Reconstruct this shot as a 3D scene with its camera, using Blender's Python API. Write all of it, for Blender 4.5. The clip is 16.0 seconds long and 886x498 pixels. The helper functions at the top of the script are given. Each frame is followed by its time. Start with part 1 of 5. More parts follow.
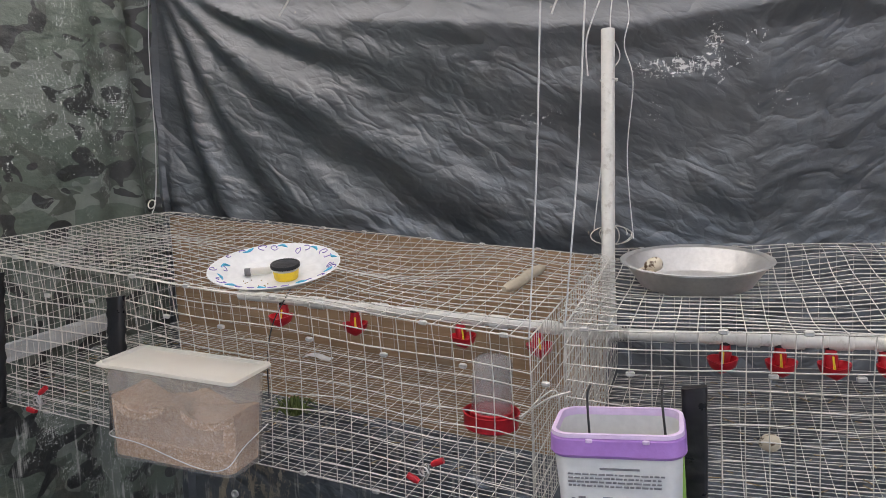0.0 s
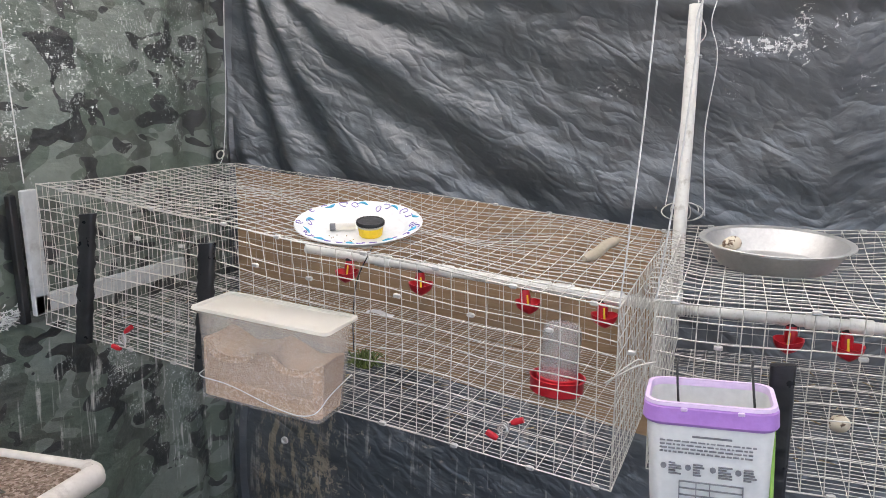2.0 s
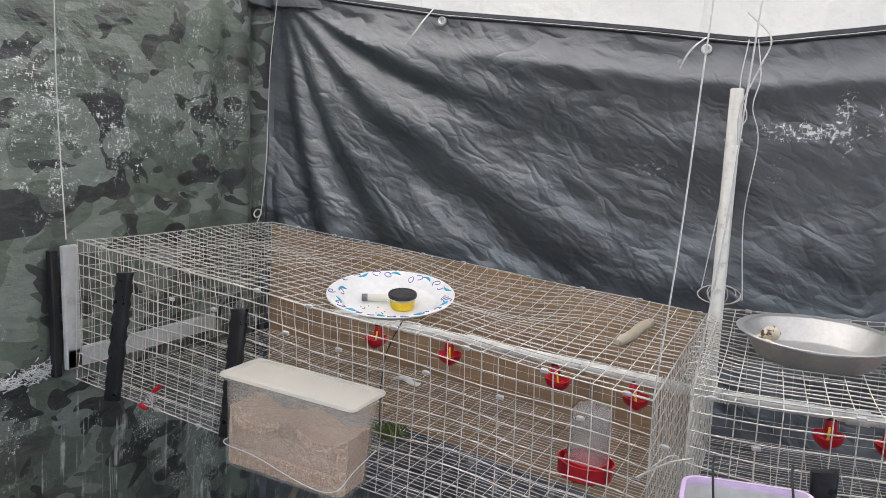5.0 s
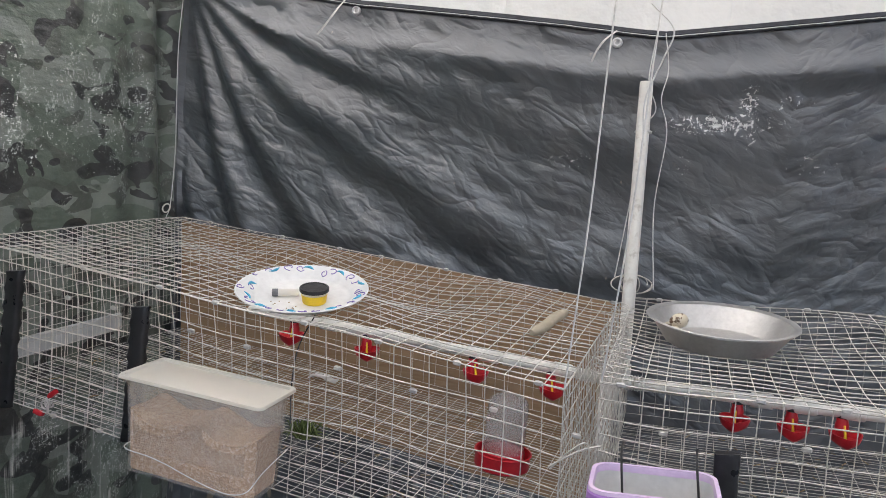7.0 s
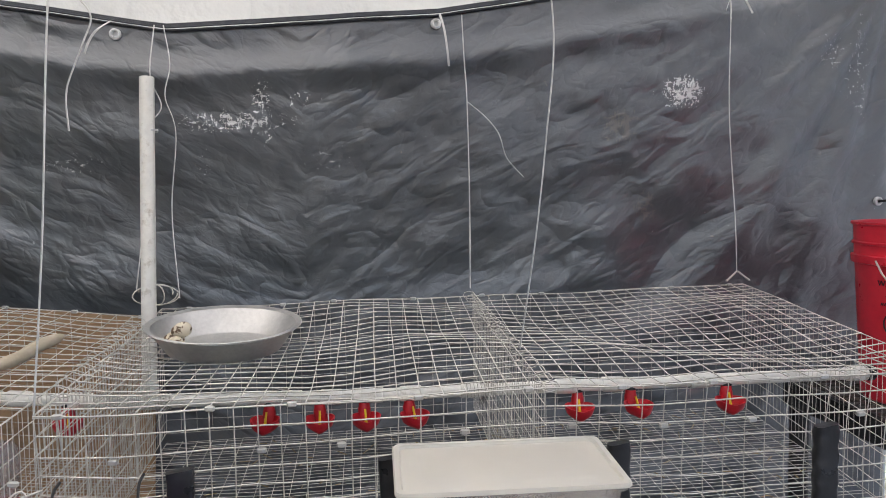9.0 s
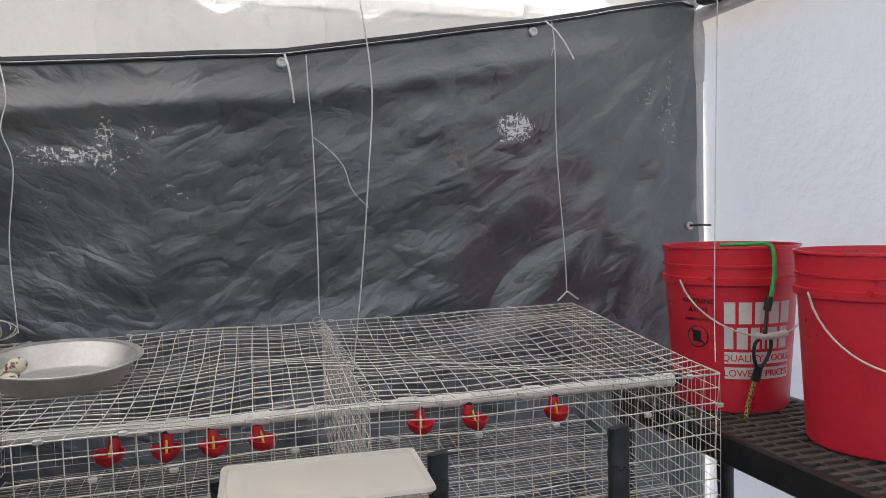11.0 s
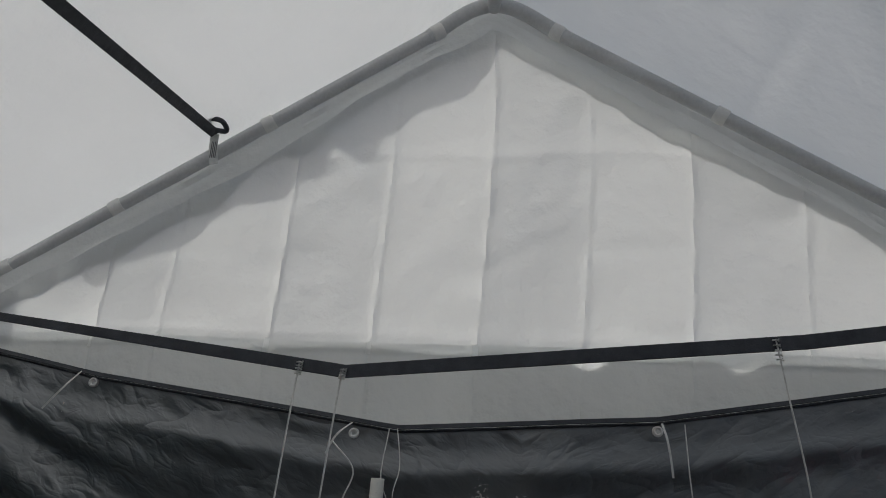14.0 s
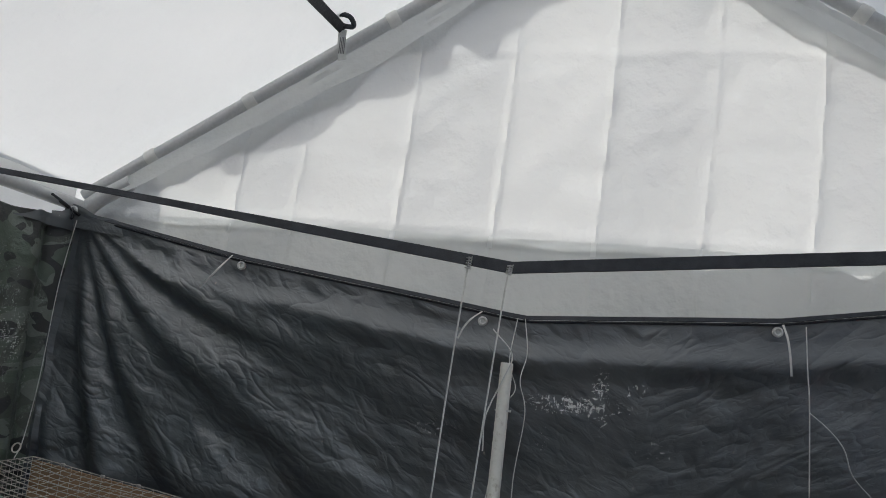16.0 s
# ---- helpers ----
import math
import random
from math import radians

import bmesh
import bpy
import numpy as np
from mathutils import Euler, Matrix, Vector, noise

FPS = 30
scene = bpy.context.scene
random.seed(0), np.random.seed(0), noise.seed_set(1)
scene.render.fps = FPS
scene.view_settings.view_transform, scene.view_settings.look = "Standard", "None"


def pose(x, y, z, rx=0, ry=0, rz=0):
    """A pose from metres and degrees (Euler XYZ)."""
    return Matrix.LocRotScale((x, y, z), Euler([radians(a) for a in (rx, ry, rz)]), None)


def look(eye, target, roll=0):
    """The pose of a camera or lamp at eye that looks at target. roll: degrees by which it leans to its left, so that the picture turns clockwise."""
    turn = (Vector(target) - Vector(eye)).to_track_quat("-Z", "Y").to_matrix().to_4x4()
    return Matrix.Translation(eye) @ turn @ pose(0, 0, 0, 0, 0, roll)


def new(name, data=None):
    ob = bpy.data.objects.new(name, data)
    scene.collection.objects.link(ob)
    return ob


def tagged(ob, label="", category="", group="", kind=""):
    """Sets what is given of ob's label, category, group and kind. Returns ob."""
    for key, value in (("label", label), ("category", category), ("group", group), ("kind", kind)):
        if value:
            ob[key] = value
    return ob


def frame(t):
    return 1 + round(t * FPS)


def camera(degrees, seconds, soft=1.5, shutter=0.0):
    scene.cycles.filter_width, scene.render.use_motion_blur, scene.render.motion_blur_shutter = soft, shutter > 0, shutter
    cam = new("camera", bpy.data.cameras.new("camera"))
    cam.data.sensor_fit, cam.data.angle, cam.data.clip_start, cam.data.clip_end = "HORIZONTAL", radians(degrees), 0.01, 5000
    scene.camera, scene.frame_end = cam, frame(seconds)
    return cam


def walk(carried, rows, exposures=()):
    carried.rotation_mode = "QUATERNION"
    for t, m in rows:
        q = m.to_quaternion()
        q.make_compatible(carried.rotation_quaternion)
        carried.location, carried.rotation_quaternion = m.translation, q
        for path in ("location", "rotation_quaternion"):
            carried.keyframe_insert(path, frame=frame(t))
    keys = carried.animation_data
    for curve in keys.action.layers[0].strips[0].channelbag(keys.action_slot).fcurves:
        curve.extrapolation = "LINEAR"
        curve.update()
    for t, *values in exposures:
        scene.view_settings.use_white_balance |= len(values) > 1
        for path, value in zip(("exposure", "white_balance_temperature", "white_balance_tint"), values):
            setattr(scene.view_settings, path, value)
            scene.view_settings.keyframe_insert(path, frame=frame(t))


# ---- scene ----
cam = camera(61.9, 16.0, soft=0.9)
PATH = [
    (0, (-0.085, -1.768, 1.393), (-0.718, 0.117, 1.176), -2.7),
    (0.5, (-0.11, -1.821, 1.397), (-0.62, 0.101, 1.184), -1.7),
    (1, (-0.126, -1.863, 1.4), (-0.595, 0.07, 1.189), -0.8),
    (1.5, (-0.165, -1.866, 1.403), (-0.682, 0.049, 1.145), -0.1),
    (2, (-0.184, -1.831, 1.397), (-0.858, 0.026, 1.087), 0.5),
    (2.5, (-0.219, -1.823, 1.376), (-1.063, -0.034, 1.079), 1.2),
    (3, (-0.249, -1.826, 1.4), (-1.21, -0.094, 1.127), 1.8),
    (3.5, (-0.249, -1.813, 1.415), (-1.19, -0.064, 1.181), 2.5),
    (4, (-0.206, -1.796, 1.421), (-1.066, -0.001, 1.221), 2.7),
    (4.2, (-0.203, -1.802, 1.425), (-1.015, 0.016, 1.239), 3.1),
    (6.3, (-0.18, -1.83, 1.443), (-0.886, 0.034, 1.278), 2.6),
    (6.5, (-0.192, -1.821, 1.43), (-0.862, 0.057, 1.272), 2.8),
    (7, (-0.177, -1.796, 1.429), (-0.751, 0.111, 1.255), 2.6),
    (7.5, (-0.118, -1.774, 1.42), (-0.607, 0.159, 1.271), 1.9),
    (8, (-0.074, -1.754, 1.416), (-0.416, 0.211, 1.271), 1.3),
    (8.5, (0.005, -1.716, 1.412), (-0.044, 0.278, 1.261), 0.2),
    (9, (0.114, -1.697, 1.425), (0.396, 0.277, 1.279), -0.8),
    (9.2, (0.158, -1.71, 1.441), (0.557, 0.243, 1.286), -1.6),
    (11.3, (0.175, -1.802, 1.442), (0.765, 0.107, 1.376), -1.4),
    (11.5, (0.162, -1.791, 1.439), (0.695, 0.137, 1.412), -0.7),
    (12, (0.124, -1.761, 1.463), (0.469, 0.208, 1.527), 0.7),
    (12.5, (0.092, -1.754, 1.516), (0.247, 0.232, 1.694), 2.4),
    (13, (0.071, -1.764, 1.544), (0.058, 0.199, 1.926), 3.5),
    (13.5, (0.044, -1.747, 1.633), (-0.108, 0.165, 2.198), 4.2),
    (14, (0.034, -1.744, 1.63), (-0.168, 0.143, 2.262), 3.1),
    (14.5, (-0.016, -1.802, 1.646), (-0.18, 0.1, 2.244), 2.6),
    (15, (-0.09, -1.859, 1.609), (-0.244, 0.086, 2.05), 4.0),
    (15.5, (-0.131, -1.891, 1.621), (-0.319, 0.062, 2.012), 4.9),
    (16, (-0.091, -1.833, 1.62), (-0.463, 0.104, 1.95), 5.8),
]
EXPOSURES = ((0, 2.05, 6900, 15), (1.5, 2.25, 6900, 15), (2.0, 2.55, 6800, 14), (3.5, 2.6, 6700, 12), (4.2, 2.25, 6700, 12), (6.5, 2.2, 6700, 12), (7.0, 2.1, 6800, 13), (9.2, 2.05, 6900, 13), (11.5, 1.65, 7000, 12), (12.5, 1.2, 6600, 8), (13.0, 1.15, 6500, 7), (13.5, 0.5, 6500, 7), (14.5, 0.05, 6500, 7), (15.0, 0.12, 6500, 7), (15.5, 0.66, 6450, 7), (16, 0.7, 6450, 7))
ROOF_STRAP_END = (-0.755, -1.69, 2.25)
walk(cam, [(t, look(e, g, r)) for t, e, g, r in PATH], EXPOSURES)

# ---- world and sun ----
world = bpy.data.worlds.new("sky")
scene.world = world
world.use_nodes = True
wn = world.node_tree.nodes
sky = wn.new("ShaderNodeTexSky")
sky.sky_type = "NISHITA"
sky.sun_disc = False
sky.sun_elevation = radians(50)
sky.sun_rotation = radians(-41)
sky.air_density, sky.dust_density, sky.ozone_density = 0.8, 4.0, 0.6
wn["Background"].inputs["Strength"].default_value = 0.15
world.node_tree.links.new(sky.outputs[0], wn["Background"].inputs["Color"])
sun = new("sun", bpy.data.lights.new("sun", "SUN"))
sun.data.energy, sun.data.angle, sun.data.color = 2.3, radians(0.6), (1.0, 0.96, 0.9)
sun.matrix_basis = look((-2.6, 3.0, 4.8), (0, 0, 0))


# ---- materials ----
def material(name):
    m = bpy.data.materials.new(name)
    m.use_nodes = True
    return m, m.node_tree, m.node_tree.nodes["Principled BSDF"]


def node(nt, kind, **sockets):
    n = nt.nodes.new(kind)
    for k, v in sockets.items():
        n.inputs[k.replace("_", " ")].default_value = v
    return n


def coords(nt):
    return nt.nodes.new("ShaderNodeTexCoord").outputs["Object"]


def noise_tex(nt, scale, detail=4.0, rough=0.55, distortion=0.0, vector=None):
    n = node(nt, "ShaderNodeTexNoise", Scale=scale, Detail=detail, Roughness=rough, Distortion=distortion)
    nt.links.new(vector if vector is not None else coords(nt), n.inputs["Vector"])
    return n.outputs["Fac"]


def ramp(nt, fac, stops, constant=False):
    r = nt.nodes.new("ShaderNodeValToRGB")
    e = r.color_ramp.elements
    while len(e) < len(stops):
        e.new(0.5)
    for el, (p, c) in zip(e, stops):
        el.position = p
        el.color = (*c, 1) if isinstance(c, tuple) else (c, c, c, 1)
    if constant:
        r.color_ramp.interpolation = "CONSTANT"
    nt.links.new(fac, r.inputs["Fac"])
    return r.outputs["Color"]


def mix(nt, fac, a, b, kind="MIX"):
    n = nt.nodes.new("ShaderNodeMix")
    n.data_type, n.blend_type = "RGBA", kind
    for value, socket in ((fac, n.inputs[0]), (a, n.inputs[6]), (b, n.inputs[7])):
        if isinstance(value, (int, float)):
            socket.default_value = value
        elif isinstance(value, tuple):
            socket.default_value = (*value, 1)
        else:
            nt.links.new(value, socket)
    return n.outputs[2]


def calc(nt, op, a, b=0.0):
    n = nt.nodes.new("ShaderNodeMath")
    n.operation = op
    for i, v in enumerate((a, b)):
        if isinstance(v, (int, float)):
            n.inputs[i].default_value = v
        else:
            nt.links.new(v, n.inputs[i])
    return n.outputs[0]


def bump(nt, bsdf, height, strength=0.3, distance=0.004):
    n = node(nt, "ShaderNodeBump", Strength=strength, Distance=distance)
    nt.links.new(height, n.inputs["Height"])
    nt.links.new(n.outputs[0], bsdf.inputs["Normal"])
    return n


def surface(name, c1, c2, scale=12.0, rough=0.5, metal=0.0, bumps=0.2, fine=120.0, spec=0.5, dirt=None):
    """A two-scale painted, plastic, metal or wooden surface."""
    m, nt, b = material(name)
    big = ramp(nt, noise_tex(nt, scale), ((0.35, c1), (0.68, c2)))
    small = noise_tex(nt, fine, 3.0)
    col = mix(nt, 0.25, big, ramp(nt, small, ((0.3, tuple(0.75 * v for v in c1)), (0.7, c2))))
    if dirt:
        col = mix(nt, ramp(nt, noise_tex(nt, scale * 2.3, 6.0, 0.7), ((0.56, 0.0), (0.72, 0.8))), col, dirt)
    nt.links.new(col, b.inputs["Base Color"])
    b.inputs["Metallic"].default_value = metal
    b.inputs["Specular IOR Level"].default_value = spec
    nt.links.new(ramp(nt, noise_tex(nt, scale * 3), ((0.3, max(0.05, rough - 0.1)), (0.7, min(1.0, rough + 0.12)))), b.inputs["Roughness"])
    bump(nt, b, small, bumps, 0.002)
    return m


def fabric(name, through_light, crease=1.0, tone=(0.93, 0.95, 0.95)):
    """White woven polyethylene tent sheet that lets daylight through."""
    m, nt, b = material(name)
    col = ramp(nt, noise_tex(nt, 2.2, 5.0), ((0.3, (0.78, 0.79, 0.79)), (0.7, (0.86, 0.86, 0.85))))
    nt.links.new(col, b.inputs["Base Color"])
    b.inputs["Roughness"].default_value = 0.5
    b.inputs["Specular IOR Level"].default_value = 0.3
    big = noise_tex(nt, 5.0, 5.0, 0.55, 0.0)
    weave = noise_tex(nt, 260.0, 2.0)
    h = calc(nt, "ADD", calc(nt, "MULTIPLY", big, 6.0), calc(nt, "MULTIPLY", weave, 0.08))
    bn = bump(nt, b, h, 0.6 * crease, 0.012)
    tr = nt.nodes.new("ShaderNodeBsdfTranslucent")
    nt.links.new(mix(nt, 0.12, tone, ramp(nt, noise_tex(nt, 3.0, 6.0, 0.65), ((0.35, 0.55), (0.65, 1.0))), "MULTIPLY"), tr.inputs["Color"])
    nt.links.new(bn.outputs[0], tr.inputs["Normal"])
    mx = nt.nodes.new("ShaderNodeMixShader")
    mx.inputs[0].default_value = through_light
    nt.links.new(b.outputs[0], mx.inputs[1])
    nt.links.new(tr.outputs[0], mx.inputs[2])
    nt.links.new(mx.outputs[0], nt.nodes["Material Output"].inputs["Surface"])
    return m


def patch(nt, xyz, axis, a, z, ra, rz):
    """1 inside an ellipse on the sheet, falling softly to 0."""
    da = calc(nt, "DIVIDE", calc(nt, "SUBTRACT", xyz.outputs[axis], a), ra)
    dz = calc(nt, "DIVIDE", calc(nt, "SUBTRACT", xyz.outputs[2], z), rz)
    r2 = calc(nt, "ADD", calc(nt, "MULTIPLY", da, da), calc(nt, "MULTIPLY", dz, dz))
    return calc(nt, "MAXIMUM", calc(nt, "SUBTRACT", 1.0, r2), 0.0)


def flakes(nt, mask, scale=150.0, level=0.62, weight=0.2):
    """Fine thread-wise specks where the coating has come off, denser where mask is higher."""
    grains = []
    for stretch in ((1.0, 1.0, 0.45), (0.45, 0.45, 1.0)):
        mp = nt.nodes.new("ShaderNodeMapping")
        mp.inputs["Scale"].default_value = stretch
        nt.links.new(coords(nt), mp.inputs["Vector"])
        grains.append(noise_tex(nt, scale, 4.0, 0.7, 0.0, mp.outputs[0]))
    grain = calc(nt, "MAXIMUM", *grains)
    return ramp(nt, calc(nt, "ADD", grain, calc(nt, "MULTIPLY", mask, weight)), ((level, 0.0), (level + 0.05, 1.0)))


def streaks(nt, xyz, axis, areas):
    """Whitish runs down a hung sheet, within ellipses (a, z, ra, rz)."""
    mask = None
    for area in areas:
        p = patch(nt, xyz, axis, *area)
        mask = p if mask is None else calc(nt, "MAXIMUM", mask, p)
    mp = nt.nodes.new("ShaderNodeMapping")
    mp.inputs["Scale"].default_value = (1.0, 1.0, 0.06)
    nt.links.new(coords(nt), mp.inputs["Vector"])
    runs = ramp(nt, noise_tex(nt, 75.0, 2.0, 0.5, 0.0, mp.outputs[0]), ((0.6, 0.0), (0.68, 1.0)))
    broken = ramp(nt, noise_tex(nt, 22.0, 5.0, 0.7), ((0.42, 0.0), (0.56, 1.0)))
    return calc(nt, "MULTIPLY", calc(nt, "MULTIPLY", runs, broken), ramp(nt, mask, ((0.05, 0.0), (0.5, 0.85))))


def black_tarp_material():
    m, nt, b = material("black_tarp_sheet")
    xyz = nt.nodes.new("ShaderNodeSeparateXYZ")
    nt.links.new(coords(nt), xyz.inputs[0])
    base = ramp(nt, noise_tex(nt, 2.6, 6.0, 0.6), ((0.3, (0.042, 0.053, 0.064)), (0.7, (0.067, 0.082, 0.096))))
    dust = ramp(nt, noise_tex(nt, 7.0, 8.0, 0.72, 1.2), ((0.5, 0.0), (0.75, 0.4)))
    col = mix(nt, dust, base, (0.085, 0.088, 0.088))
    masks = None
    for a, z, ra, rz in ((-0.09, 1.578, 0.16, 0.034), (-0.03, 1.6, 0.03, 0.1), (0.045, 1.622, 0.06, 0.03), (0.88, 1.645, 0.075, 0.05),
                         (0.1, 1.5, 0.07, 0.03), (-0.4, 1.495, 0.1, 0.03), (1.36, 1.7, 0.05, 0.18), (1.28, 1.75, 0.06, 0.06), (-0.15, 1.5, 0.03, 0.04)):
        p = calc(nt, "MULTIPLY", patch(nt, xyz, 0, a, z, ra, rz), 1.0 if masks is None or a == -0.03 else 1.25 if a == 0.88 else 0.6)
        masks = p if masks is None else calc(nt, "MAXIMUM", masks, p)
    col = mix(nt, flakes(nt, masks, 150.0, 0.722), col, (0.8, 0.81, 0.8))
    low = calc(nt, "MAXIMUM", patch(nt, xyz, 0, -1.2, 0.42, 0.13, 0.34), calc(nt, "MULTIPLY", patch(nt, xyz, 0, -0.9, 0.45, 0.5, 0.4), 0.45))
    col = mix(nt, flakes(nt, low, 42.0, 0.72), col, (0.36, 0.3, 0.22))
    crust = nt.nodes.new("ShaderNodeMapping")
    crust.inputs["Scale"].default_value = (1.0, 1.0, 0.3)
    nt.links.new(coords(nt), crust.inputs["Vector"])
    crusts = ramp(nt, noise_tex(nt, 40.0, 7.0, 0.75, 0.4, crust.outputs[0]), ((0.5, 0.0), (0.56, 1.0)))
    area = ramp(nt, patch(nt, xyz, 0, -1.3, 0.36, 0.15, 0.36), ((0.05, 0.0), (0.5, 1.0)))
    col = mix(nt, calc(nt, "MULTIPLY", crusts, area), col, (0.36, 0.29, 0.2))
    col = mix(nt, streaks(nt, xyz, 0, ((-1.2, 0.55, 0.4, 0.4), (-0.7, 0.55, 0.5, 0.35))), col, (0.42, 0.4, 0.36))
    soft = calc(nt, "MAXIMUM", patch(nt, xyz, 0, 0.74, 1.57, 0.07, 0.07), patch(nt, xyz, 0, 0.81, 1.39, 0.05, 0.05))
    col = mix(nt, flakes(nt, soft, 60.0, 0.7), col, (0.12, 0.115, 0.105))
    nt.links.new(col, b.inputs["Base Color"])
    nt.links.new(ramp(nt, noise_tex(nt, 9.0, 5.0), ((0.3, 0.3), (0.7, 0.48))), b.inputs["Roughness"])
    b.inputs["IOR"].default_value = 1.62
    b.inputs["Coat Weight"].default_value = 0.75
    b.inputs["Coat Roughness"].default_value = 0.48
    b.inputs["Coat IOR"].default_value = 1.65
    b.inputs["Specular IOR Level"].default_value = 1.0
    slope = calc(nt, "MULTIPLY", calc(nt, "ABSOLUTE", calc(nt, "SUBTRACT", xyz.outputs[0], 0.05), 0.0), 0.38)
    along = nt.nodes.new("ShaderNodeCombineXYZ")
    nt.links.new(xyz.outputs[0], along.inputs[0])
    nt.links.new(calc(nt, "MULTIPLY", calc(nt, "SUBTRACT", xyz.outputs[2], slope), 1.55), along.inputs[2])
    v = along.outputs[0]
    h = noise_tex(nt, 4.2, 2.0, 0.5, 0.2, v)
    for scale, weight in ((4.0, 0.6), (9.0, 0.44), (19.0, 0.16), (45.0, 0.05)):
        ridge = calc(nt, "ABSOLUTE", calc(nt, "SUBTRACT", noise_tex(nt, scale, 1.0, 0.5, 0.9, v), 0.5), 0.0)
        h = calc(nt, "ADD", h, calc(nt, "MULTIPLY", ridge, weight))
    for scale, weight in ((9.0, 0.14), (22.0, 0.07)):
        vo = node(nt, "ShaderNodeTexVoronoi", Scale=scale)
        nt.links.new(v, vo.inputs["Vector"])
        h = calc(nt, "ADD", h, calc(nt, "MULTIPLY", vo.outputs["Distance"], weight))
    bn = bump(nt, b, h, 1.0, 0.022)
    nt.links.new(bn.outputs[0], b.inputs["Coat Normal"])
    return m


def camo_material():
    m, nt, b = material("camouflage_tarp_sheet")
    xyz = nt.nodes.new("ShaderNodeSeparateXYZ")
    nt.links.new(coords(nt), xyz.inputs[0])
    st = nt.nodes.new("ShaderNodeMapping")
    st.inputs["Scale"].default_value = (1.0, 1.0, 1.7)
    nt.links.new(coords(nt), st.inputs["Vector"])
    v = st.outputs[0]
    col = mix(nt, ramp(nt, noise_tex(nt, 5.5, 1.6, 0.5, 0.7, v), ((0.0, 0.0), (0.5, 1.0)), True), (0.135, 0.172, 0.135), (0.225, 0.26, 0.225))
    col = mix(nt, ramp(nt, noise_tex(nt, 7.5, 1.5, 0.5, 0.8, v), ((0.0, 0.0), (0.56, 1.0)), True), col, (0.105, 0.118, 0.1))
    sh = nt.nodes.new("ShaderNodeMapping")
    sh.inputs["Location"].default_value = (3.1, 5.7, 2.2)
    nt.links.new(v, sh.inputs["Vector"])
    col = mix(nt, ramp(nt, noise_tex(nt, 9.0, 1.5, 0.5, 0.8, sh.outputs[0]), ((0.0, 0.0), (0.585, 1.0)), True), col, (0.042, 0.046, 0.045))
    col = mix(nt, 0.4, col, ramp(nt, noise_tex(nt, 30.0, 6.0, 0.7), ((0.3, 0.45), (0.7, 1.0))), "MULTIPLY")
    weave = nt.nodes.new("ShaderNodeTexWave")
    weave.wave_type, weave.bands_direction = "BANDS", "Z"
    weave.inputs["Scale"].default_value = 70.0
    weave.inputs["Distortion"].default_value = 2.0
    nt.links.new(coords(nt), weave.inputs["Vector"])
    threads = calc(nt, "MULTIPLY", weave.outputs["Fac"], 0.3)
    masks = None
    for a, z, ra, rz in ((-0.7, 1.55, 0.42, 0.2), (-1.0, 1.2, 0.1, 0.3), (-0.3, 1.6, 0.25, 0.26), (-0.74, 1.4, 0.05, 0.14), (-0.9, 0.92, 0.12, 0.12),
                         (-0.5, 0.85, 0.1, 0.12), (-0.3, 0.75, 0.2, 0.3), (-1.02, 1.13, 0.03, 0.1)):
        p = patch(nt, xyz, 1, a, z, ra, rz)
        masks = p if masks is None else calc(nt, "MAXIMUM", masks, p)
    net = calc(nt, "ADD", masks, calc(nt, "ADD", threads, calc(nt, "MULTIPLY", calc(nt, "SUBTRACT", noise_tex(nt, 8.0, 4.0, 0.6), 0.5), 2.0)))
    col = mix(nt, flakes(nt, net, 150.0, 0.788, 0.17), col, (0.78, 0.81, 0.78))
    wob = mix(nt, 0.14, coords(nt), node(nt, "ShaderNodeTexNoise", Scale=16.0, Detail=6.0, Roughness=0.7).outputs["Color"])
    cell = node(nt, "ShaderNodeTexVoronoi", Scale=26.0)
    cell.feature = "DISTANCE_TO_EDGE"
    nt.links.new(wob, cell.inputs["Vector"])
    crack = ramp(nt, cell.outputs["Distance"], ((0.0, 1.0), (0.09, 0.0)))
    worn = ramp(nt, calc(nt, "ADD", calc(nt, "MULTIPLY", masks, 0.13), noise_tex(nt, 13.0, 5.0, 0.65)), ((0.58, 0.0), (0.68, 0.9)))
    frayed = ramp(nt, noise_tex(nt, 190.0, 3.0, 0.6), ((0.46, 0.0), (0.6, 1.0)))
    col = mix(nt, calc(nt, "MULTIPLY", calc(nt, "MULTIPLY", crack, worn), frayed), col, (0.74, 0.78, 0.74))
    col = mix(nt, streaks(nt, xyz, 1, ((-0.5, 0.82, 0.4, 0.2), (-0.2, 0.7, 0.25, 0.3))), col, (0.6, 0.6, 0.57))
    nt.links.new(col, b.inputs["Base Color"])
    b.inputs["Specular IOR Level"].default_value = 1.0
    nt.links.new(ramp(nt, noise_tex(nt, 11.0), ((0.3, 0.32), (0.7, 0.52))), b.inputs["Roughness"])
    h = calc(nt, "ADD", noise_tex(nt, 7.0, 6.0, 0.6, 0.0, v), calc(nt, "MULTIPLY", weave.outputs["Fac"], 0.004))
    flat = nt.nodes.new("ShaderNodeMapping")
    flat.inputs["Scale"].default_value = (1.0, 1.0, 2.6)
    nt.links.new(coords(nt), flat.inputs["Vector"])
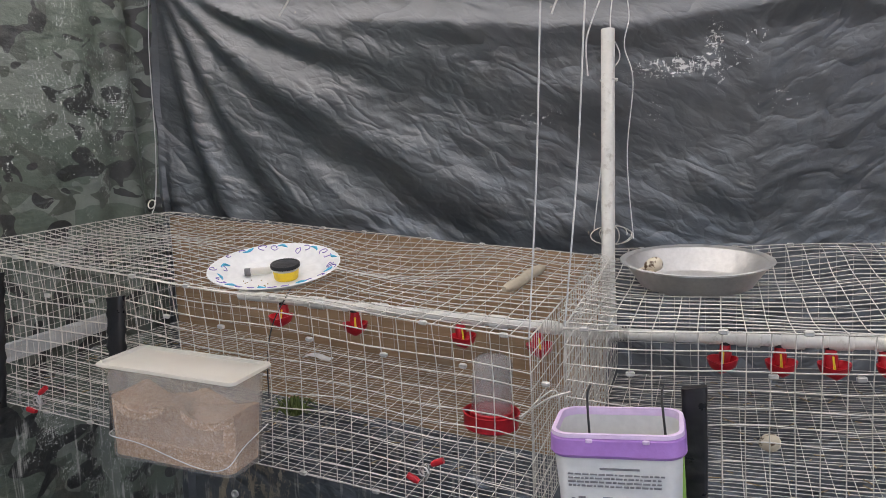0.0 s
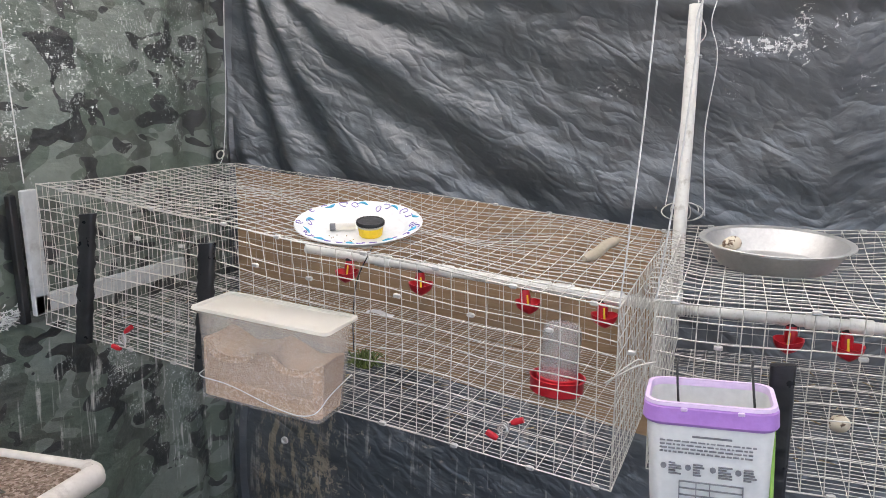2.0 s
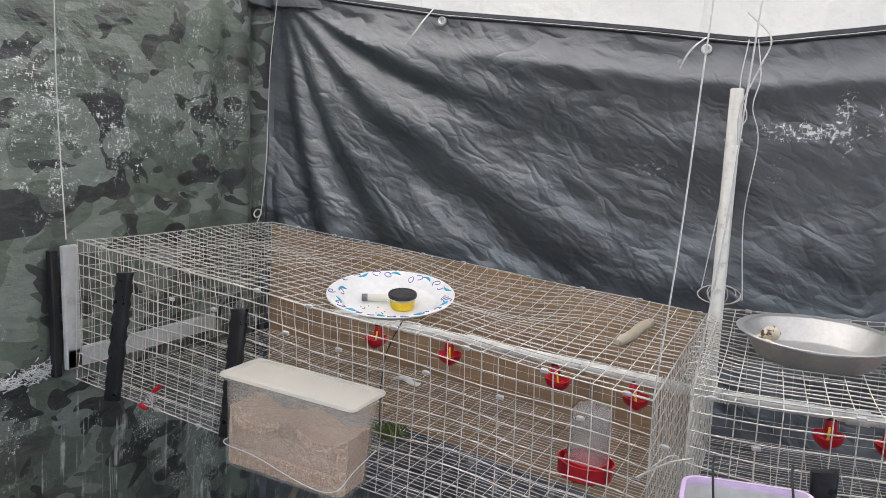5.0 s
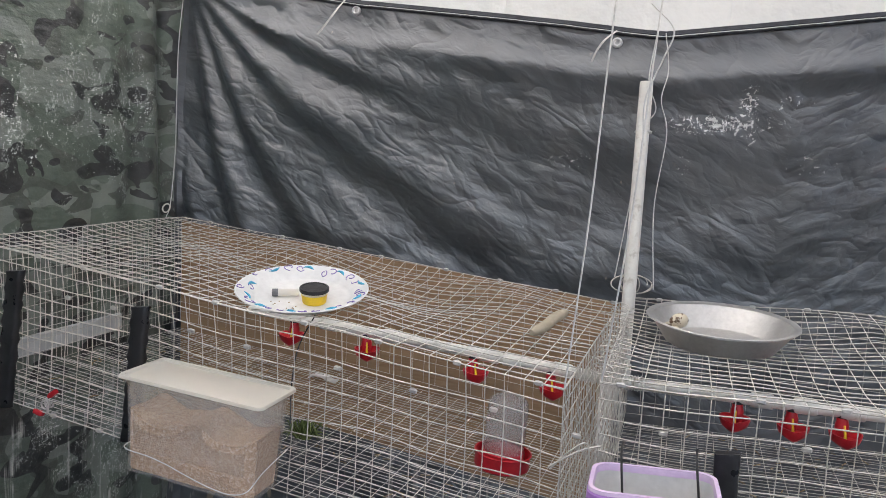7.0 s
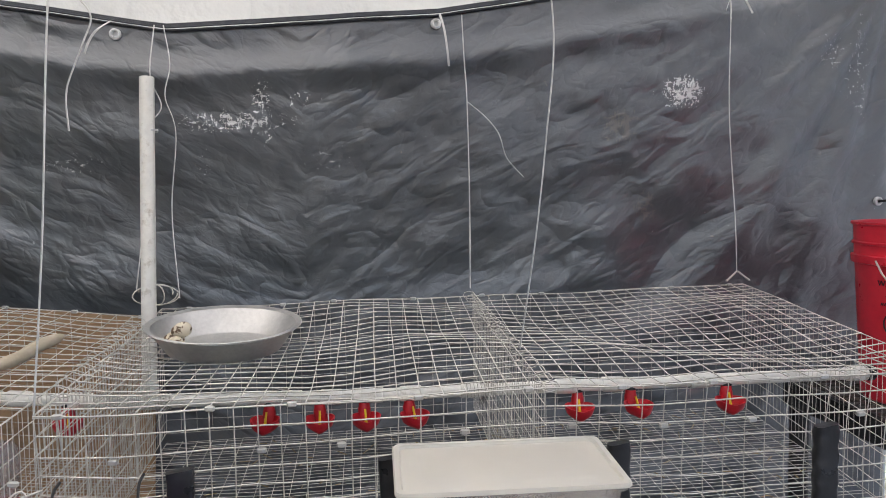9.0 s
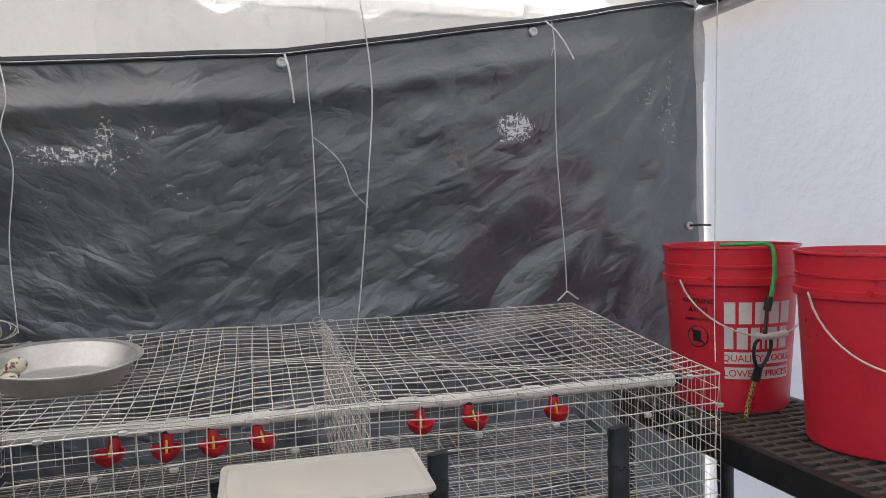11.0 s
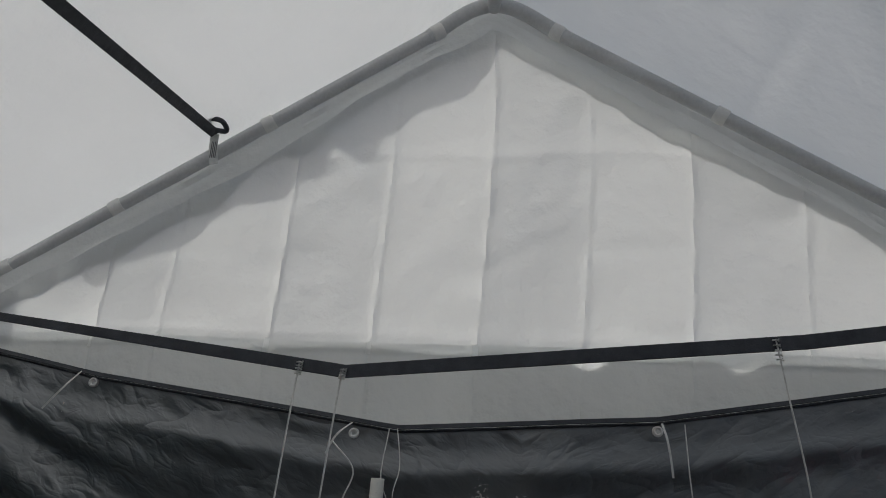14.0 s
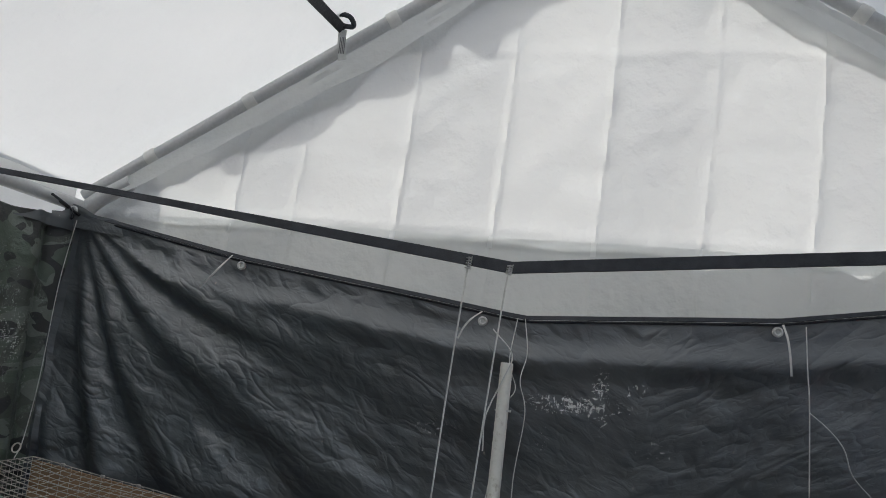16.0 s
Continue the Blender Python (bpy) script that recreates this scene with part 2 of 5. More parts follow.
    for scale, weight in ((5.0, 0.6), (12.0, 0.25), (30.0, 0.06)):
        ridge = calc(nt, "ABSOLUTE", calc(nt, "SUBTRACT", noise_tex(nt, scale, 3.0, 0.5, 0.6, flat.outputs[0]), 0.5), 0.0)
        h = calc(nt, "ADD", h, calc(nt, "MULTIPLY", ridge, weight))
    bump(nt, b, h, 0.65, 0.02)
    return m


def clear_plastic(name, colour, rough, share):
    """Cloudy or clear plastic: part sheer, part milky."""
    m, nt, b = material(name)
    nt.links.new(ramp(nt, noise_tex(nt, 14.0), ((0.3, tuple(0.92 * c for c in colour)), (0.7, colour))), b.inputs["Base Color"])
    b.inputs["Roughness"].default_value = rough
    tp = nt.nodes.new("ShaderNodeBsdfTransparent")
    tp.inputs["Color"].default_value = (*colour, 1)
    tl = nt.nodes.new("ShaderNodeBsdfTranslucent")
    tl.inputs["Color"].default_value = (*colour, 1)
    m1, m2 = nt.nodes.new("ShaderNodeMixShader"), nt.nodes.new("ShaderNodeMixShader")
    m1.inputs[0].default_value, m2.inputs[0].default_value = 0.4, share
    nt.links.new(b.outputs[0], m1.inputs[1])
    nt.links.new(tl.outputs[0], m1.inputs[2])
    nt.links.new(m1.outputs[0], m2.inputs[1])
    nt.links.new(tp.outputs[0], m2.inputs[2])
    nt.links.new(m2.outputs[0], nt.nodes["Material Output"].inputs["Surface"])
    return m


def speckle(name, colours, scale, rough=0.9, relief=0.6):
    """Carpet, feed or soil: grains of several colours."""
    m, nt, b = material(name)
    vo = node(nt, "ShaderNodeTexVoronoi", Scale=scale)
    nt.links.new(coords(nt), vo.inputs["Vector"])
    sep = nt.nodes.new("ShaderNodeSeparateColor")
    nt.links.new(vo.outputs["Color"], sep.inputs[0])
    stops = tuple(((i + 0.02) / len(colours), c) for i, c in enumerate(colours))
    col = mix(nt, 0.35, ramp(nt, sep.outputs[0], stops, True), ramp(nt, noise_tex(nt, scale / 30, 5.0), ((0.3, 0.5), (0.7, 1.0))), "MULTIPLY")
    nt.links.new(col, b.inputs["Base Color"])
    b.inputs["Roughness"].default_value = rough
    b.inputs["Specular IOR Level"].default_value = 0.2
    bump(nt, b, vo.outputs["Distance"], relief, 0.004)
    return m


def wood_material():
    m, nt, b = material("plywood")
    st = nt.nodes.new("ShaderNodeMapping")
    st.inputs["Scale"].default_value = (1.2, 1.2, 14.0)
    nt.links.new(coords(nt), st.inputs["Vector"])
    grain = noise_tex(nt, 5.0, 6.0, 0.6, 1.5, st.outputs[0])
    col = ramp(nt, grain, ((0.3, (0.34, 0.21, 0.115)), (0.7, (0.45, 0.3, 0.175))))
    col = mix(nt, ramp(nt, noise_tex(nt, 8.0, 6.0, 0.7), ((0.5, 0.0), (0.75, 0.5))), col, (0.24, 0.19, 0.14))
    nt.links.new(col, b.inputs["Base Color"])
    b.inputs["Roughness"].default_value = 0.75
    bump(nt, b, grain, 0.25, 0.002)
    return m


M = {
    "fabric": fabric("tent_sheet", 0.5, 0.6),
    # Same tent cloth, warmer and sheerer to offset bluish skylight on the east
    "side": fabric("tent_sheet_warmed", 0.68, 0.7, (1.0, 0.96, 0.89)),
    # Tent cloth again, toned down so the sunlit roof is less bright
    "roof": fabric("tent_sheet_dimmed_roof", 0.44, 0.42, (0.58, 0.6, 0.605)),
    # Gable copy of the cloth, dimmed to hold its backlight against the tarp
    "fabric_in": fabric("tent_sheet_dimmed_gable", 0.5, 0.5, (0.63, 0.65, 0.65)),
    "hem": fabric("doubled_hem_sheet", 0.36, 0.8, (0.66, 0.67, 0.66)),
    "black": black_tarp_material(),
    "camo": camo_material(),
    "pipe_grey": surface("painted_steel", (0.5, 0.51, 0.52), (0.62, 0.63, 0.63), 8, 0.45),
    "strap": surface("black_webbing", (0.02, 0.023, 0.03), (0.04, 0.045, 0.056), 30, 0.6, 0, 0.5, 500),
    "wire": surface("galvanised_wire", (0.56, 0.54, 0.49), (0.76, 0.73, 0.66), 40, 0.45, 0.15, 0.2, 300, 0.5, (0.3, 0.27, 0.22)),
    "string": surface("white_string", (0.6, 0.6, 0.58), (0.75, 0.75, 0.73), 60, 0.6),
    "pvc": surface("white_pvc", (0.8, 0.785, 0.72), (0.88, 0.865, 0.81), 18, 0.4, 0, 0.15, 90, 0.5, (0.42, 0.38, 0.3)),
    "red": surface("red_plastic", (0.5, 0.012, 0.022), (0.62, 0.022, 0.035), 15, 0.38),
    "bucket_red": surface("red_bucket_plastic", (0.62, 0.02, 0.04), (0.74, 0.03, 0.055), 5, 0.36, 0, 0.1, 60),
    "yellow": surface("yellow_plastic", (0.75, 0.5, 0.02), (0.9, 0.62, 0.03), 30, 0.4),
    "dark": surface("black_plastic", (0.012, 0.012, 0.013), (0.03, 0.03, 0.031), 20, 0.42),
    "tape": surface("black_tape", (0.012, 0.0125, 0.014), (0.03, 0.031, 0.034), 14, 0.34, 0, 0.6, 40),
    "bin": clear_plastic("cloudy_plastic", (0.98, 0.96, 0.94), 0.35, 0.76),
    "lid": clear_plastic("milky_lid_plastic", (0.95, 0.93, 0.87), 0.4, 0.3),
    "clear": clear_plastic("clear_plastic", (0.9, 0.9, 0.9), 0.2, 0.78),
    "feed": speckle("crumbled_feed", ((0.58, 0.38, 0.24), (0.74, 0.52, 0.35), (0.85, 0.66, 0.5), (0.66, 0.45, 0.3)), 340, 0.9, 0.7),
    "carpet": speckle("speckled_carpet", ((0.16, 0.11, 0.08), (0.27, 0.2, 0.16), (0.36, 0.28, 0.23), (0.21, 0.16, 0.12)), 260, 0.95, 0.8),
    # Unseen ground, darkened to cut the light it throws on the lower tarp
    "ground": speckle("darkened_soil", ((0.05, 0.042, 0.034), (0.085, 0.072, 0.06), (0.12, 0.105, 0.09)), 60, 0.95, 0.9),
    "beige": surface("beige_plastic_rim", (0.5, 0.46, 0.41), (0.62, 0.58, 0.53), 10, 0.5, 0, 0.2, 80, 0.4, (0.34, 0.3, 0.26)),
    "wood": wood_material(),
    "white": surface("white_paint", (0.7, 0.7, 0.68), (0.8, 0.8, 0.78), 12, 0.5, 0, 0.15, 90, 0.4),
    "white_dirty": surface("worn_white_paint", (0.5, 0.51, 0.5), (0.66, 0.67, 0.66), 9, 0.55, 0, 0.3, 70, 0.4, (0.36, 0.35, 0.33)),
    "alu": surface("dull_aluminium", (0.55, 0.54, 0.52), (0.7, 0.69, 0.66), 14, 0.42, 0.75, 0.2, 150),
    "eyelet": surface("bright_zinc", (0.7, 0.7, 0.69), (0.82, 0.82, 0.8), 60, 0.35, 0.3),
    "purple": surface("purple_plastic", (0.42, 0.2, 0.6), (0.5, 0.26, 0.68), 12, 0.38),
    "lilac": surface("lilac_plastic", (0.7, 0.52, 0.77), (0.8, 0.64, 0.84), 12, 0.4),
    "green": surface("green_print", (0.3, 0.55, 0.1), (0.42, 0.66, 0.16), 10, 0.45),
    "cord_green": surface("green_cord", (0.02, 0.35, 0.08), (0.04, 0.48, 0.14), 50, 0.6),
    "cord_gold": speckle("gold_flecked_cord", ((0.5, 0.32, 0.06), (0.65, 0.5, 0.2), (0.12, 0.08, 0.03)), 400, 0.7),
    "faint_ink": surface("pale_grey_ink", (0.17, 0.17, 0.18), (0.26, 0.26, 0.27), 60, 0.6),
    "ink": surface("grey_ink", (0.1, 0.1, 0.11), (0.2, 0.2, 0.21), 60, 0.6),
    "blue": surface("turquoise_print", (0.03, 0.35, 0.55), (0.08, 0.48, 0.68), 40, 0.5),
    "violet": surface("violet_print", (0.16, 0.1, 0.4), (0.26, 0.18, 0.52), 40, 0.5),
    "egg": None,
    "grey": surface("grey_cap", (0.12, 0.12, 0.125), (0.2, 0.2, 0.21), 40, 0.5),
    "bone": surface("bone_white_foam", (0.42, 0.36, 0.26), (0.56, 0.49, 0.37), 40, 0.8, 0, 0.5),
    "straw": surface("dry_straw", (0.3, 0.21, 0.1), (0.46, 0.35, 0.19), 30, 0.8),
    "leaf": surface("grass_blade", (0.07, 0.11, 0.02), (0.16, 0.2, 0.05), 60, 0.6),
    "brown_paint": surface("brown_painted_wood", (0.055, 0.047, 0.04), (0.1, 0.088, 0.078), 10, 0.6),
}


def egg_material():
    m, nt, b = material("speckled_eggshell")
    spots = ramp(nt, noise_tex(nt, 85.0, 3.0, 0.6, 0.5), ((0.56, 0.0), (0.6, 1.0)))
    col = mix(nt, spots, (0.68, 0.6, 0.46), (0.13, 0.075, 0.04))
    nt.links.new(col, b.inputs["Base Color"])
    b.inputs["Roughness"].default_value = 0.45
    return m


M["egg"] = egg_material()


# ---- mesh building ----
class Shape:
    """Vertices and faces of one part."""

    def __init__(self):
        self.v, self.f = [], []

    def loft(self, rings, cap=True, closed=True):
        """Skin over rings of equally many points."""
        n, o = len(rings[0]), len(self.v)
        for ring in rings:
            self.v += [tuple(p) for p in ring]
        for i in range(len(rings) - 1):
            for j in range(n if closed else n - 1):
                a, b = o + i * n + j, o + i * n + (j + 1) % n
                self.f.append((a, b, b + n, a + n))
        if cap:
            self.f.append(tuple(range(o + n - 1, o - 1, -1)))
            self.f.append(tuple(range(o + (len(rings) - 1) * n, o + len(rings) * n)))
        return self

    def tube(self, points, r, sides=6, cap=True):
        pts = np.array(points, float)
        d = np.gradient(pts, axis=0)
        d /= np.linalg.norm(d, axis=1)[:, None] + 1e-12
        up = np.array([0.31, 0.17, 0.94]) if abs(d[0][2]) < 0.85 else np.array([0.94, 0.2, 0.1])
        a = np.cross(d, up)
        a /= np.linalg.norm(a, axis=1)[:, None] + 1e-12
        b = np.cross(d, a)
        rr = np.broadcast_to(np.array(r, float), (len(pts),))
        ang = np.arange(sides) * 2 * math.pi / sides
        rings = pts[:, None, :] + rr[:, None, None] * (np.cos(ang)[None, :, None] * a[:, None, :] + np.sin(ang)[None, :, None] * b[:, None, :])
        return self.loft(rings.tolist(), cap)

    def lathe(self, profile, sides=32, centre=(0, 0, 0), cap=True):
        rings = []
        for r, z in profile:
            rings.append([(centre[0] + r * math.cos(2 * math.pi * k / sides), centre[1] + r * math.sin(2 * math.pi * k / sides), centre[2] + z) for k in range(sides)])
        return self.loft(rings, cap)

    def box(self, x0, y0, z0, x1, y1, z1, r=0.003):
        """A box with chamfered edges."""
        r = min(r, (x1 - x0) / 2.2, (y1 - y0) / 2.2, (z1 - z0) / 2.2)
        rings = []
        for z, i in ((z0, r), (z0 + r, 0), (z1 - r, 0), (z1, r)):
            c = r
            rings.append([(x0 + i + c, y0 + i, z), (x1 - i - c, y0 + i, z), (x1 - i, y0 + i + c, z), (x1 - i, y1 - i - c, z),
                          (x1 - i - c, y1 - i, z), (x0 + i + c, y1 - i, z), (x0 + i, y1 - i - c, z), (x0 + i, y0 + i + c, z)])
        return self.loft(rings)

    def grid(self, fn, nu, nv):
        o = len(self.v)
        for i in range(nu + 1):
            for j in range(nv + 1):
                self.v.append(tuple(fn(i / nu, j / nv)))
        for i in range(nu):
            for j in range(nv):
                a = o + i * (nv + 1) + j
                self.f.append((a, a + nv + 1, a + nv + 2, a + 1))
        return self

    def move(self, m):
        self.v = [tuple(m @ Vector(p)) for p in self.v]
        return self


def rrect(w, d, r, z, n=4, cx=0.0, cy=0.0):
    """A ring: rectangle with rounded corners."""
    pts = []
    for sx, sy, a0 in ((1, 1, 0), (-1, 1, 90), (-1, -1, 180), (1, -1, 270)):
        for k in range(n + 1):
            a = radians(a0 + 90 * k / n)
            pts.append((cx + sx * (w / 2 - r) + r * math.cos(a), cy + sy * (d / 2 - r) + r * math.sin(a), z))
    return pts


def smooth_line(points, steps=8):
    """A Catmull-Rom line through the points."""
    p = [np.array(q, float) for q in points]
    p = [2 * p[0] - p[1], *p, 2 * p[-1] - p[-2]]
    out = []
    for i in range(1, len(p) - 2):
        for k in range(steps):
            t = k / steps
            out.append(0.5 * (2 * p[i] + (p[i + 1] - p[i - 1]) * t + (2 * p[i - 1] - 5 * p[i] + 4 * p[i + 1] - p[i + 2]) * t * t
                              + (3 * p[i] - p[i - 1] - 3 * p[i + 1] + p[i + 2]) * t ** 3))
    out.append(p[-2])
    return [tuple(q) for q in out]


def mesh_of(name, shape, mat, smooth=True):
    me = bpy.data.meshes.new(name)
    me.from_pydata(shape.v, [], shape.f)
    me.materials.append(mat)
    me.shade_smooth() if smooth else me.shade_flat()
    me.update()
    return me


def soften(me, angle=40):
    me.set_sharp_from_angle(angle=radians(angle))
    return me


def root(name, m, label, category, group="", kind=""):
    """An empty at the base of a thing; its parts are built about it."""
    ob = new(name)
    ob.empty_display_size = 0.05
    ob.matrix_basis = m
    return tagged(ob, label, category, group, kind)


def part(name, shape, mat, parent, label=""):
    ob = new(name, soften(mesh_of(name, shape, mat)))
    ob.parent = parent
    return tagged(ob, label)


def whole(name, shape, mat, label, category, group="", kind="", m=None):
    ob = new(name, soften(mesh_of(name, shape, mat)))
    if m is not None:
        ob.matrix_basis = m
    return tagged(ob, label, category, group, kind)


def at(x, y, z):
    return pose(x, y, z)


def nz(x, y, z, s=1.0):
    return noise.noise(Vector((x * s, y * s, z * s)))


def lerp(a, b, t):
    return a + (b - a) * t


def piecewise(x, pts):
    for (x0, y0), (x1, y1) in zip(pts, pts[1:]):
        if x <= x1:
            return lerp(y0, y1, max(0.0, (x - x0) / (x1 - x0)))
    return pts[-1][1]


def wpart(name, shape, mat, parent, label=""):
    """A part given in the place's own coordinates."""
    top = parent
    while top.parent:
        top = top.parent
    return part(name, shape.move(top.matrix_basis.inverted()), mat, parent, label)


# ---- ground and tent ----
whole("ground", Shape().grid(lambda u, v: (lerp(-40, 40, u), lerp(-40, 40, v), 0.0), 4, 4), M["ground"], "bare gravelly soil under the tent", "ground", kind="structure")

# LENGTH is kept short so more skylight enters by the south opening
APEX_X, APEX_Z, EAVE_Z, HALF, LENGTH = -0.045, 2.955, 2.0, 1.52, 3.5


def roof_z(x):
    return APEX_Z + 0.02 - abs(x - APEX_X) * (APEX_Z - EAVE_Z) / HALF


def rafter_z(x):
    side = -1 if x < APEX_X else 1
    return lerp(2.95, 2.014 if side < 0 else 2.012, abs(x - APEX_X) / abs(side * 1.49 - APEX_X))


def gable_point(u, v, y, lo, wave=1.0):
    x = lerp(-HALF, HALF, u)
    z = lerp(lo, roof_z(x), v)
    crease = 0.0
    for c in (-1.06, -0.876, -0.591, -0.321, -0.057, 0.201, 0.466, 0.731, 1.0):
        crease += (0.0075 + 0.004 * nz(c * 9, z, 4, 3)) * math.exp(-abs(x - c - 0.02 * math.sin(z * 3)) / 0.008)
    folds = ((-1.52, 0), (-1.06, 0.03), (-0.876, -0.006), (-0.591, 0.022), (-0.321, -0.01), (-0.057, 0.024), (0.201, -0.016), (0.466, 0.028), (0.731, -0.012), (1.0, 0.02), (1.52, 0))
    crease += 0.55 * piecewise(x - 0.02 * math.sin(z * 3), folds)
    crease += 0.002 * math.exp(-abs(z - 2.5) / 0.03) + 0.005 * math.exp(-abs(z - 2.0) / 0.012) + 0.003 * math.exp(-abs(z - 2.5 - 0.01 * math.sin(x * 4)) / 0.01)
    return (x, y + wave * (crease + 0.012 * nz(x, z, 3, 2.3) + 0.004 * nz(x, z, 7, 9) + 0.0022 * abs(nz(x * 2.2, z * 0.9, 5, 8)) + 0.0016 * nz(x, z, 1, 26)), z)


whole("wall_north", Shape().grid(lambda u, v: gable_point(u, v, 0.045, 1.2), 440, 150), M["fabric_in"], "white woven plastic gable sheet with fold creases", "tent wall", kind="structure")

whole("lower_wall_north", Shape().grid(lambda u, v: (lerp(-HALF, HALF, u), 0.045, lerp(0.0, 1.21, v)), 20, 6), M["fabric"], "lower white tent sheet behind the black tarp", "tent wall", kind="structure")


def skirt_point(u, v):
    x = lerp(-HALF, HALF, u)
    top = 1.965 + 0.012 * abs(math.sin(x * 5.9 + 1.1)) + 0.008 * nz(x, 1, 2, 5) - (0.035 * math.exp(-((x - 0.2) / 0.05) ** 2)) - (0.03 * math.exp(-((x - 0.56) / 0.04) ** 2))
    return (x, gable_point((x + HALF) / (2 * HALF), 0, 0.04, lerp(0.0, top, v))[1] + 0.012, lerp(0.0, top, v))


whole("hem_north", Shape().grid(skirt_point, 160, 6), M["hem"], "doubled white hem of the gable sheet with a wavy edge", "tent wall", kind="structure")


def valance_point(u, v):
    x = lerp(-HALF, HALF, u)
    drop = 0.115 + 0.03 * nz(x, 0, 5, 3.1) + 0.015 * math.sin(x * 7) + 0.012 * nz(x, 2, 5, 16)
    drop += 0.09 * max(0.0, nz(x, 4, 5, 5.5)) * max(0.0, min(1.0, (-0.25 - x) / 0.2)) + 0.02 * abs(nz(x, 6, 5, 11))
    z = roof_z(x) - v * drop
    return (x, gable_point((x + HALF) / (2 * HALF), 0, 0.04, z)[1] + 0.012, z)


whole("valance_north", Shape().grid(valance_point, 120, 5), M["fabric"], "white valance of the roof sheet folded over the gable", "tent wall", kind="structure")


def flap_point(u, v):
    x = lerp(-1.42, 1.4, u)
    e = max(0.0, math.sin(u * math.pi)) ** 0.3
    drop = 0.055 + 0.03 * abs(nz(x, 3, 5, 5.0)) + 0.055 * max(0.0, min(1.0, (-0.35 - x) / 0.3)) * (0.7 + 0.6 * nz(x, 1, 1, 4))
    return (x, -0.012 - 0.02 * v * e + 0.008 * nz(x, v, 9, 9), roof_z(x) - 0.075 - v * drop * e)


whole("flap_north", Shape().grid(flap_point, 150, 5), M["fabric_in"], "crumpled white hem of the gable sheet under the rafters", "tent wall", kind="structure")

whole("seam_north", Shape().grid(lambda u, v: (lerp(-HALF, HALF, u), gable_point(u, 0, 0.04, lerp(1.95, 1.985, v))[1] + 0.006, lerp(1.95, 1.985, v) + 0.004 * nz(u * 9, v, 2)), 160, 2), M["fabric"], "stitched double seam across the gable sheet", "tent wall", kind="structure")

for side, name in ((-1, "ceiling_west"), (1, "ceiling_east")):
    def roof_point(u, v, side=side):
        x = lerp(APEX_X, side * (HALF + 0.09), u)
        # Unseen overhang edge, ragged on the west to shape its shadow on the gable
        edge = 0.16 + (0.085 * nz(x, 2, 9, 4.5) + 0.06 * abs(nz(x, 5, 9, 9)) + 0.06 * abs((x * 2.6) % 1.0 - 0.5) - 0.02 if side < 0 else 0.012 * nz(x, 2, 9, 5))
        y = lerp(edge, -LENGTH, v)
        fold = sum(0.006 * math.exp(-abs(y - c - 0.03 * math.sin(x * 5 + c)) / 0.012) for c in (-0.28, -0.62, -1.02, -1.45, -1.9))
        fold += 0.005 * math.exp(-abs(x - side * 0.62 - 0.02 * math.sin(y * 4)) / 0.012) + 0.004 * math.exp(-abs(x - side * 1.08 + 0.02 * math.sin(y * 3)) / 0.012)
        return (x, y, roof_z(x) + 0.03 - fold + 0.01 * nz(x, y, 4, 1.7) - 0.016 * math.sin(math.pi * u) * (0.6 + 0.4 * math.cos(y * 6.6 / 2.0)))
    whole(name, Shape().grid(roof_point, 120, 130), M["roof"], "white woven plastic roof sheet of the tent", "tent roof", kind="structure")

whole("wall_east", Shape().grid(lambda u, v: (HALF + 0.02 + 0.02 * nz(u * 6, v * 2, 1, 2.2), lerp(0.06, -LENGTH, u), lerp(0.0, roof_z(HALF) + 0.03, v)), 120, 30), M["side"], "plain white woven plastic side sheet of the tent", "tent wall", kind="structure")
whole("wall_west", Shape().grid(lambda u, v: (-HALF - 0.04 + 0.02 * nz(u * 6, v * 2, 8, 2.2), lerp(0.06, -LENGTH, u), lerp(0.0, roof_z(-HALF) + 0.03, v)), 120, 30), M["fabric"], "plain white woven plastic side sheet behind the camouflage tarp", "tent wall", kind="structure")
# Unseen end; the opening below it is added to light the interior
whole("wall_south", Shape().grid(lambda u, v: (lerp(-HALF, HALF, u), -LENGTH, lerp(2.0, roof_z(lerp(-HALF, HALF, u)) + 0.03, v)), 40, 12), M["fabric"], "unseen white gable sheet over an opening added for daylight", "tent wall", kind="structure")

frame_root = root("tent_frame", at(0, 0, 0), "white powder-coated steel pipe frame of the tent", "tent frame", kind="structure")
for y in (0.0, -1.72, -3.42):
    for side in (-1, 1):
        ex = side * (HALF - 0.03)
        a, b = (ex, y, rafter_z(ex)), (APEX_X + side * 0.15, y, rafter_z(APEX_X + side * 0.15))
        wpart("rafter", Shape().tube([a, lerp(np.array(a), np.array(b), 0.5), b], 0.0185, 14), M["pipe_grey"], frame_root)
        wpart("leg", Shape().tube([(ex, y, 0.0), (ex, y, 1.0), (ex, y, EAVE_Z - 0.03)], 0.0185, 14), M["pipe_grey"], frame_root)
        wpart("elbow", Shape().tube(smooth_line([(ex, y, EAVE_Z - 0.2), (ex, y, EAVE_Z - 0.06), (ex - side * 0.035, y, EAVE_Z - 0.005), (ex - side * 0.14, y, EAVE_Z + 0.06)]), 0.0225, 14), M["pipe_grey"], frame_root)
    c = roof_z(APEX_X) - 0.05
    wpart("ridge_elbow", Shape().tube(smooth_line([(APEX_X - 0.18, y, rafter_z(APEX_X - 0.18)), (APEX_X - 0.05, y, c), (APEX_X + 0.05, y, c), (APEX_X + 0.18, y, rafter_z(APEX_X + 0.18))]), 0.0205, 14), M["pipe_grey"], frame_root)
